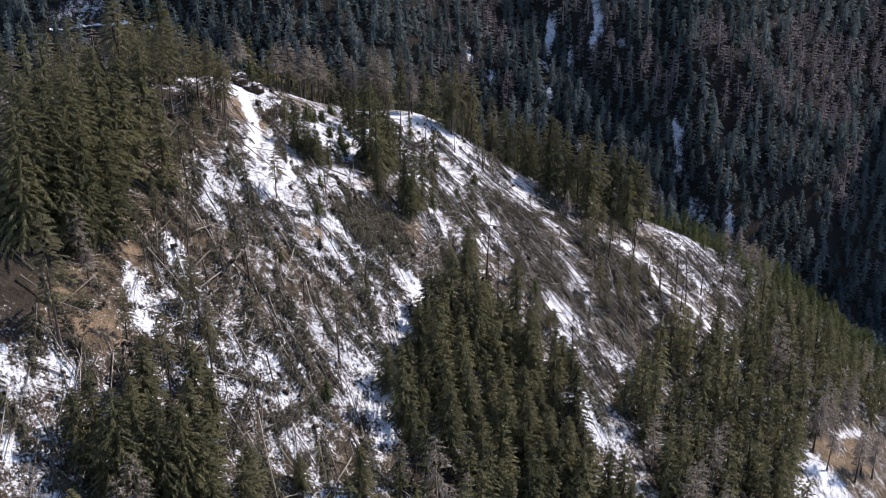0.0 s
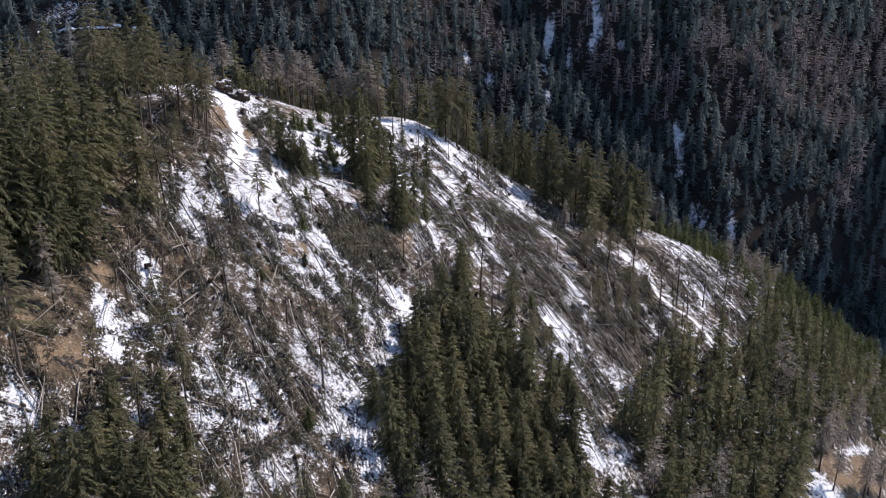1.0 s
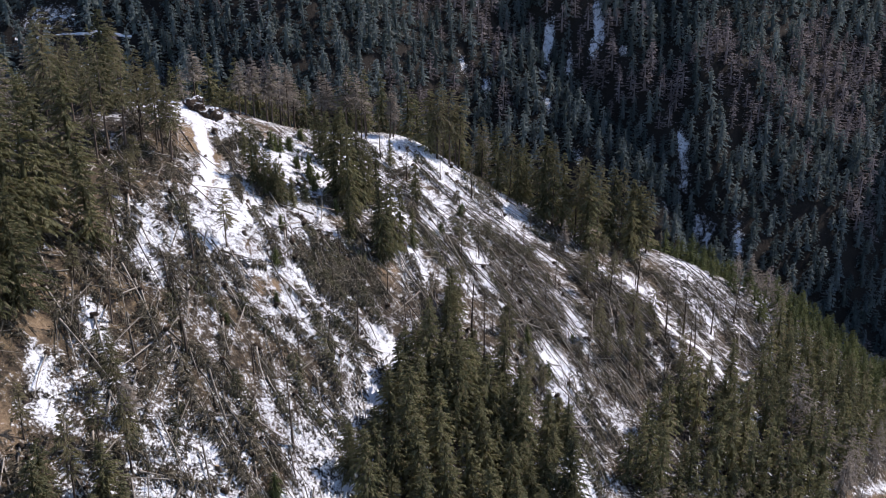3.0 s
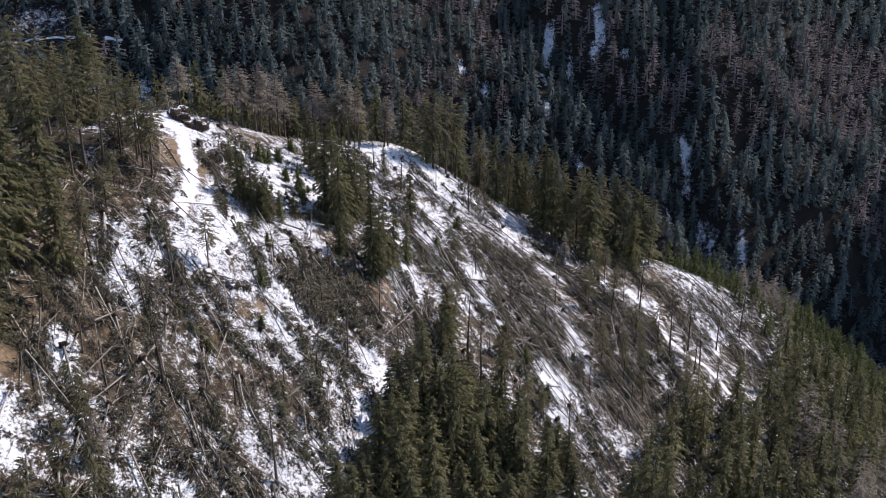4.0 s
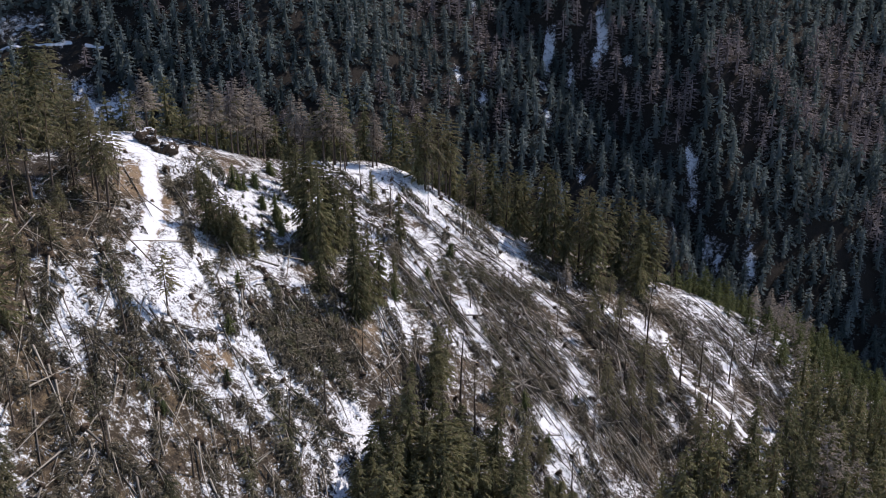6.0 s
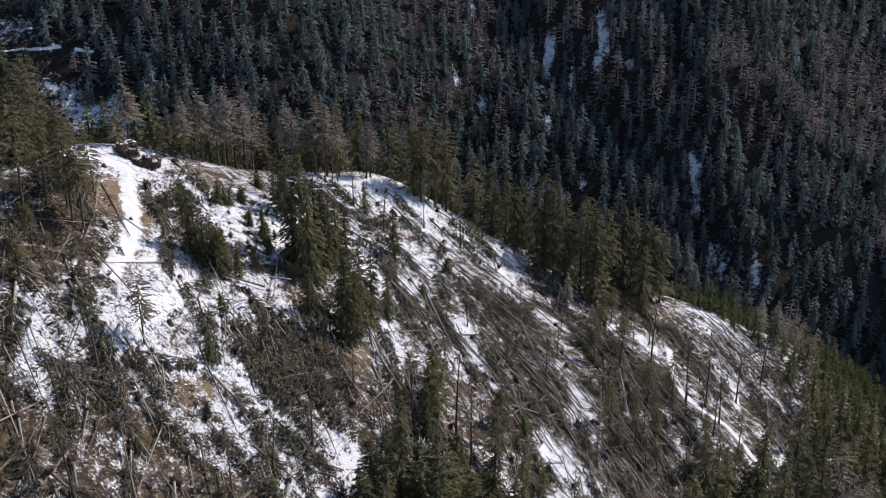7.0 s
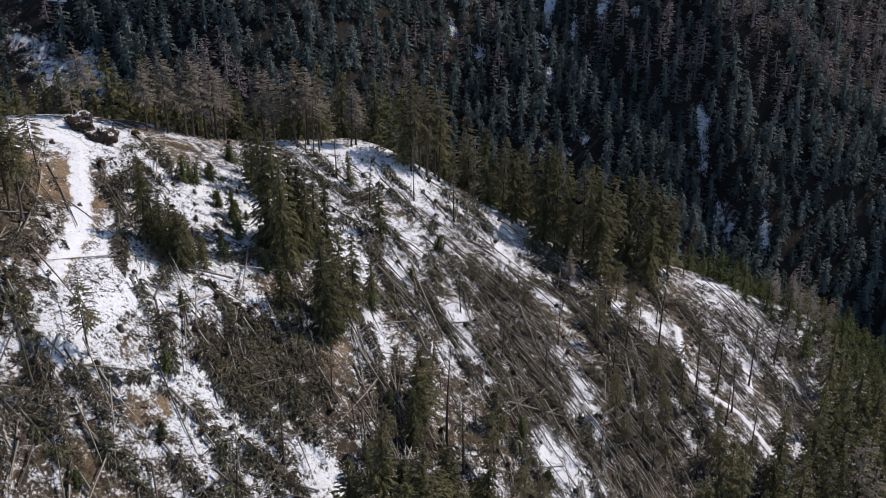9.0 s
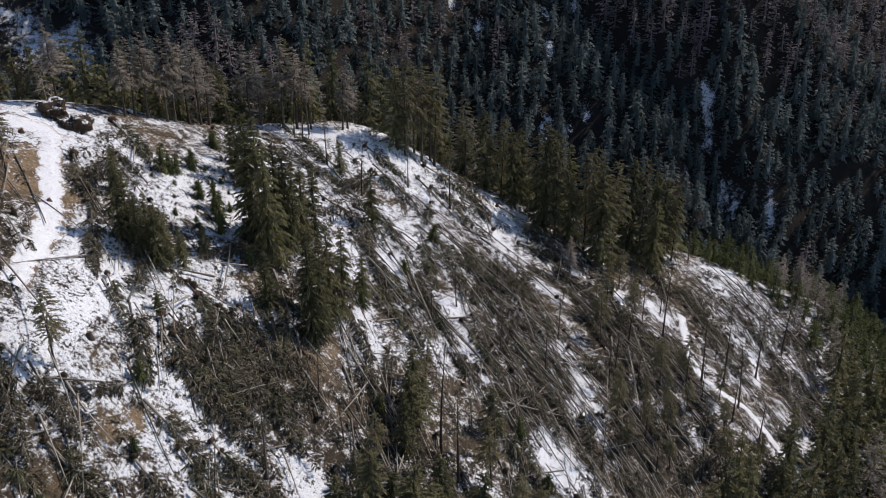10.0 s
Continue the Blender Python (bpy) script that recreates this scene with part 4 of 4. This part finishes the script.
def cluttered(x, y):
    """Whether debris lies here: not in the open glades, tracks and snow strips, and thinner in some spots."""
    if on_road(x, y, 3.8):
        return False
    if any((x - a) ** 2 + (y - b) ** 2 < r * r for a, b, r in OPEN) or any(off_streak(x, y, *s[:4]) < 0.75 * s[4] for s in STREAKS):
        return False
    if x > -15:
        return float(bundle(np.array([x]), np.array([y]))[0]) > (0.0 if y > crest_y(x) - 35 and x < 40 else -0.14)
    return float(fbm(np.array([x]), np.array([y]), 13.0, 91)[0]) > -0.28


def layer(make, variants, spots, seed, size, lifts):
    rng = np.random.default_rng(seed)
    models = [make(i) for i in range(variants)]
    for n, (x, y) in enumerate(sorted(spots, key=lambda p: bool(on_road(*p, 20)))):
        k = n % variants
        h = heading_at(rng, x, y)
        s = rng.uniform(*size)

        def over(turn):
            return any(on_road(x + math.cos(turn) * d, y + math.sin(turn) * d, 3.0) for d in (-8, -5, -2, 1, 4, 7, 10))

        if over(h) and rng.random() < 0.92:
            h += 1.2
            if over(h) and n >= variants:
                continue
        m = lie(x - math.cos(h) * 7, y - math.sin(h) * 7, h, rng.uniform(*lifts), rng.normal(0.5, 1.5)) @ Matrix.Rotation(rng.uniform(-0.3, 0.3), 4, "X") @ Matrix.Diagonal((s, s, s, 1))
        if n < variants:
            models[k].matrix_basis = m
        else:
            again(models[k], m)


pick = np.random.default_rng(23)
spots = [p for p in scatter(pick, WINDTHROW, 5.3) if cluttered(*p)]
spots += scatter(pick, [(-27, 228), (-12, 228), (-10, 245), (-24, 246)], 2.7) + scatter(pick, [(-28, 208), (-10, 205), (-8, 216), (-24, 220)], 4.0)
layer(fallen_spruce, 9, spots, 24, (0.6, 1.05), (0.3, 1.1))
spots = [p for p in scatter(pick, WINDTHROW, 5.2) if cluttered(*p) or (pick.random() < 0.15 and not on_road(p[0], p[1], 5))]
spots += scatter(pick, [(-69, 150), (-68, 240), (-58, 255), (-50, 225), (-47, 170), (-52, 140)], 7.5) + scatter(pick, [(88, 325), (92, 345), (104, 350), (113, 340), (108, 326)], 4.0)
layer(fallen_log, 6, spots, 25, (0.6, 1.1), (0.25, 1.3))


def many_lying(name, spots, seed, templates, size, mat, label, category, wild=0.0, lift=(0.1, 1.0)):
    """One mesh of very many lying pieces."""
    rng = np.random.default_rng(seed)
    vs, fs, n = [], [], 0
    for x, y in spots:
        v, f = templates[rng.integers(len(templates))]
        h = heading_at(rng, x, y) + rng.normal(0, wild)
        s = rng.uniform(*size)
        m = np.array(lie(x, y, h, rng.uniform(*lift), rng.normal(0, 3.0), 6.0))
        p = (v * s) @ m[:3, :3].T + m[:3, 3]
        vs.append(p), fs.append(f + n)
        n += len(v)
    me = make_mesh(name, np.concatenate(vs), np.concatenate(fs), mat)
    return tagged(new(name, me), label, category, kind="stuff")


rng = np.random.default_rng(31)
plain_logs = []
for k in range(8):
    t = np.linspace(0, 1, 4)
    ln = rng.uniform(8, 19)
    trunk = quad_to_tri(*tube(np.stack([ln * t, 0.2 * np.sin(t * 3 + k), 0 * t], -1), 0.17 * (1 - 0.7 * t), 5))
    plain_logs.append(join([trunk, lying_stubs(rng, 16, ln, 1.0, 0.02)]))
brush = [lying_crown(rng, 5, 1.5, 0.05, 16, 13) for k in range(6)]
sticks = [join([quad_to_tri(*tube([[0, 0, 0], [1.5, 0.1, 0.1], [3.2, -0.1, 0]], [0.05, 0.04, 0.01], 3)), lying_stubs(rng, 6, 3, 0.9, 0.02)]) for k in range(5)]
DENSE = [(-8, 262), (-2, 300), (10, 312), (60, 338), (90, 325), (85, 295), (58, 265), (45, 240), (22, 222), (-2, 226)]
spots = [p for p in scatter(pick, DENSE, 2.7) if cluttered(*p)] + [p for p in scatter(pick, WINDTHROW, 4.6) if cluttered(*p)]
SHOULDER = [(80, 345), (88, 365), (104, 369), (116, 352), (117, 322), (101, 315), (88, 328)]
spots += [p for p in scatter(pick, SHOULDER, 2.8) if not on_road(*p, 4)]
many_lying("log_litter", spots, 32, plain_logs, (0.6, 1.15), LOGBARK, "jumble of thin grey windthrown trunks and poles", "logs", 0.0, (0.2, 1.9))
spots = [p for p in scatter(pick, WINDTHROW, 3.6) if cluttered(*p)]
spots += scatter(pick, [(-69, 150), (-68, 240), (-58, 262), (-48, 225), (-45, 170), (-52, 140)], 3.0)
spots += scatter(pick, [(88, 322), (92, 345), (106, 352), (116, 340), (112, 322)], 2.8)
spots += scatter(pick, [(-19, 222), (-9, 225), (-5, 214), (-14, 211)], 2.4)
spots += scatter(pick, [(-53, 276), (-49, 277), (-45, 264), (-46, 256), (-49, 262)], 1.6)
spots += [p for p in scatter(pick, SHOULDER, 2.6) if not on_road(*p, 3)]
many_lying("brush", spots, 33, brush, (0.6, 1.4), DEAD, "heaps of withered brown spruce branches", "branches", 0.6, (0.0, 0.5))
spots = [p for p in scatter(pick, WINDTHROW, 2.0) if cluttered(*p) or (pick.random() < 0.3 and not on_road(p[0], p[1], 3))]
many_lying("branch_litter", spots, 34, sticks, (0.4, 1.3), TWIGS, "broken sticks and twigs strewn over the ground", "branches", 1.2, (0.05, 0.4))


# ---- on the hilltop and in the clearing ----
def lump(rng, size, seed, rough=0.35, level=3):
    """A weathered lump: a ball pushed about by noise, flat below."""
    bm = bmesh.new()
    bmesh.ops.create_icosphere(bm, subdivisions=level, radius=1.0)
    for v in bm.verts:
        n = v.co.normalized()
        d = 1 + rough * noise.fractal(n * 1.7 + Vector((seed, 0, 0)), 0.8, 2.1, 5)
        v.co = Vector((n.x * size[0], n.y * size[1], max(n.z, -0.35) * size[2])) * d
    return bm


def from_bm(name, bm, mats, smooth=True):
    me = bpy.data.meshes.new(name)
    bm.to_mesh(me)
    bm.free()
    for m in mats if isinstance(mats, (list, tuple)) else [mats]:
        me.materials.append(m)
    if smooth:
        me.polygons.foreach_set("use_smooth", np.ones(len(me.polygons), bool))
    return me


def snow_capped(name, low, high):
    """Dark earth and brushwood with snow lying on the upper faces in patches."""
    m, nt, p = material(name, 0.9)
    geo = nt.nodes.new("ShaderNodeNewGeometry")
    sep = nt.nodes.new("ShaderNodeSeparateXYZ")
    nt.links.new(geo.outputs["Normal"], sep.inputs[0])
    n = noise_node(nt, 2.6, 6, 0.7)
    soil = ramp(nt, n, [(0.3, low), (0.7, high)])
    f = calc(nt, "ADD", calc(nt, "MULTIPLY", sep.outputs["Z"], 0.55), calc(nt, "MULTIPLY", n, 2.2))
    f = calc(nt, "MULTIPLY_ADD", f, 8.0, -12.2)
    c = nt.nodes.new("ShaderNodeClamp")
    nt.links.new(f, c.inputs[0])
    nt.links.new(blend(nt, c.outputs[0], soil, (0.84, 0.85, 0.87)), p.inputs["Base Color"])
    relief(nt, p, n, 1.0, 0.4)
    return m


MOUND = snow_capped("snowy_brushwood", (0.02, 0.014, 0.01), (0.11, 0.075, 0.05))
SNOWROCK = snow_capped("snowy_rock", (0.07, 0.065, 0.06), (0.3, 0.285, 0.26))
rng = np.random.default_rng(61)
for k, (x, y, size, label) in enumerate(((-60, 279, (3.0, 2.3, 2.5), "mound of dark earth and brushwood dusted with snow"), (-55.4, 277.3, (2.6, 2.2, 2.4), "dark heap of roots and earth beside the snowy track"))):
    ob = new("earth_mound")
    part("body", from_bm("body", lump(rng, size, 3.0 + 7 * k, 0.6, 4), MOUND), ob)
    v, f = sprays(rng, np.stack([rng.normal(0, size[0] * 0.5, 60), rng.normal(0, size[1] * 0.5, 60), np.full(60, size[2] * 0.55)], -1), np.stack([np.cos(np.arange(60) * 2.4), np.sin(np.arange(60) * 2.4), 0.4 + 0 * np.arange(60)], -1), rng.uniform(0.5, 1.6, 60), rng.uniform(0.1, 0.5, 60), 4, 0.7, 0.03, 0.2, 0.4)
    tagged(part("brushwood", make_mesh("brushwood", v, f, LOGBARK), ob, "dry twigs sticking out"), kind="stuff")
    ob.matrix_basis = pose(x, y, float(land(x, y)) + 0.2, 0, 0, 40 * k)
    tagged(ob, label, "mound")

ROCKS = [(-36, 217, 1.5), (-35, 214, 1.1), (-33.5, 226, 0.9), (-34, 206, 1.3), (-35, 211, 0.9), (-3, 303, 1.3), (-14, 262, 1.0), (-40, 203, 0.9)]
for k, (x, y, r) in enumerate(ROCKS):
    ob = new("boulder", from_bm("boulder", lump(rng, (r, r * 0.8, r * 0.75), 11.0 * k, 0.5), SNOWROCK, False))
    ob.matrix_basis = pose(x, y, float(land(x, y)) + 0.1, 0, 0, 70 * k)
    tagged(ob, "grey weathered boulder partly covered with snow", "boulder", "boulders")


def box(lx, ly, lz, bevel=0.02):
    bm = bmesh.new()
    bmesh.ops.create_cube(bm, size=1.0)
    bmesh.ops.scale(bm, vec=(lx, ly, lz), verts=bm.verts)
    bmesh.ops.bevel(bm, geom=bm.edges, offset=bevel, segments=1, affect="EDGES")
    return bm


def wooden_fence(x, y, heading, length):
    ob = new("wooden_fence")
    base = float(land(x, y))
    rail = from_bm("rail", box(length, 0.07, 0.12), LOGBARK, False)
    picket = from_bm("picket", box(0.1, 0.05, 1.3), LOGBARK, False)
    post = from_bm("post", box(0.16, 0.16, 1.6), LOGBARK, False)
    for z in (0.45, 1.05):
        part("rail", rail, ob).location = (length / 2, 0, z)
    for k in range(int(length / 0.42)):
        p = part("picket", picket, ob)
        p.location = (0.2 + k * 0.42, 0.065, 0.62 + 0.05 * math.sin(k * 2.3))
        p.rotation_euler = (0, 0.05 * math.sin(k * 1.7), 0)
    for k in range(3):
        part("post", post, ob).location = (k * length / 2, -0.12, 0.55)
    c, s = math.cos(radians(heading)), math.sin(radians(heading))
    rise = math.degrees(math.atan2(float(land(x + c * length, y + s * length)) - base, length))
    ob.matrix_basis = pose(x, y, base, 0, 0, heading) @ pose(0, 0, 0, 0, -rise, 0)
    return tagged(ob, "weathered wooden picket fence beside the snowy track", "fence")


wooden_fence(-66.3, 262.6, 30, 5.6)


def stump(seed):
    rng = np.random.default_rng(900 + seed)
    ob = new("stump")
    th = np.arange(10) * 2 * np.pi / 10
    rings = []
    for z, r in ((-0.4, 0.62), (0.0, 0.5), (0.2, 0.36), (0.55, 0.31)):
        w = r * (1 + 0.16 * np.cos(th * 3 + seed) + rng.normal(0, 0.05, 10))
        rings.append(np.stack([np.cos(th) * w, np.sin(th) * w, z + (0.12 * np.cos(th + seed) if z > 0.5 else 0 * th)], -1))
    v = np.concatenate(rings)
    i, j = np.meshgrid(np.arange(3), np.arange(10), indexing="ij")
    q = np.stack([i * 10 + j, i * 10 + (j + 1) % 10, (i + 1) * 10 + (j + 1) % 10, (i + 1) * 10 + j], -1).reshape(-1, 4)
    part("bark", make_mesh("bark", v, q, BARK, smooth=True), ob)
    top = np.concatenate([rings[-1] * [0.97, 0.97, 1], rings[-1].mean(0)[None] + [[0, 0, 0.02]]])
    part("cut_face", make_mesh("cut_face", top, np.stack([np.arange(10), (np.arange(10) + 1) % 10, np.full(10, 10)], -1), WOOD), ob, "pale sawn wood")
    return tagged(ob, "short sawn spruce stump with a pale cut face", "stump", "stumps")


models = [stump(i) for i in range(4)]
pick = np.random.default_rng(71)
for n, (x, y) in enumerate([p for p in scatter(pick, WINDTHROW, 14)]):
    s = pick.uniform(0.8, 1.4)
    m = Matrix.LocRotScale((x, y, float(land(x, y)) + 0.02), Euler((0, 0, pick.uniform(0, 6))), (s, s, s))
    if n < 4:
        models[n].matrix_basis = m
    else:
        again(models[n % 4], m)


# ---- single stems that stand out ----
def sawn_log(x, y, heading, length, r, lift=0.35, pitch=0.0):
    ob = new("sawn_log")
    rng = np.random.default_rng(int(abs(x * 13 + y * 7 + heading)))
    t = np.linspace(0, 1, 6)
    part("bark", make_mesh("bark", *tube(np.stack([length * t, 0.1 * np.sin(t * 3), 0 * t], -1), 0.8 * r * (1 - 0.5 * t), 9), LOGBARK, smooth=True), ob)
    th = np.arange(9) * 2 * np.pi / 9
    face = np.concatenate([np.stack([0 * th - 0.005, np.cos(th) * 0.8 * r, np.sin(th) * 0.8 * r], -1), [[-0.01, 0, 0]]])
    part("cut_face", make_mesh("cut_face", face, np.stack([np.arange(9), (np.arange(9) + 1) % 9, np.full(9, 9)], -1), WOOD), ob, "pale sawn end")
    ob.matrix_basis = lie(x, y, radians(heading), lift, pitch, length)
    return tagged(ob, "long straight pale log lying on snow", "log", "long bare logs")


LONG_LOGS = [(-59, 133, -93, 8, 0.16), (-57.2, 134, -92, 11, 0.18), (-56.7, 133, -91, 9, 0.15), (-56.2, 132, -93, 10, 0.14), (-61, 139, -160, 10, 0.2), (-58.5, 252, -45, 8, 0.18), (-60, 256, -75, 8, 0.16), (-23, 199, 65, 17, 0.2), (-24, 198, 60, 14, 0.17), (-8, 218, 200, 16, 0.22), (-9, 216, 205, 15, 0.2), (103, 332, 35, 14, 0.22), (104, 330.5, 34, 14, 0.2), (105, 329, 33, 12, 0.2), (-47.4, 195, -85, 19, 0.2), (-42.7, 186.4, -107, 14, 0.2), (-45.4, 178.1, 47, 9, 0.2), (-35.9, 190.7, -78, 18, 0.18), (-55.5, 190.2, -82, 13, 0.2), (-40, 184.8, -34, 17, 0.18), (-65.5, 178.7, 56, 10, 0.2), (-64.3, 173.6, 70, 8, 0.2), (-58.4, 258.1, -57, 18, 0.2), (-53.1, 249.9, -20, 11, 0.14), (-6.2, 258.4, -76, 14, 0.19), (-4.8, 258.7, -76, 13, 0.18), (3.1, 257.1, -91, 10, 0.18), (-16.5, 221.1, 48, 13, 0.19), (-30.5, 203.8, -70, 12, 0.16), (-37, 210.2, -62, 12, 0.16), (-44.2, 202.5, -78, 12, 0.16)]
for log in LONG_LOGS:
    sawn_log(*log)
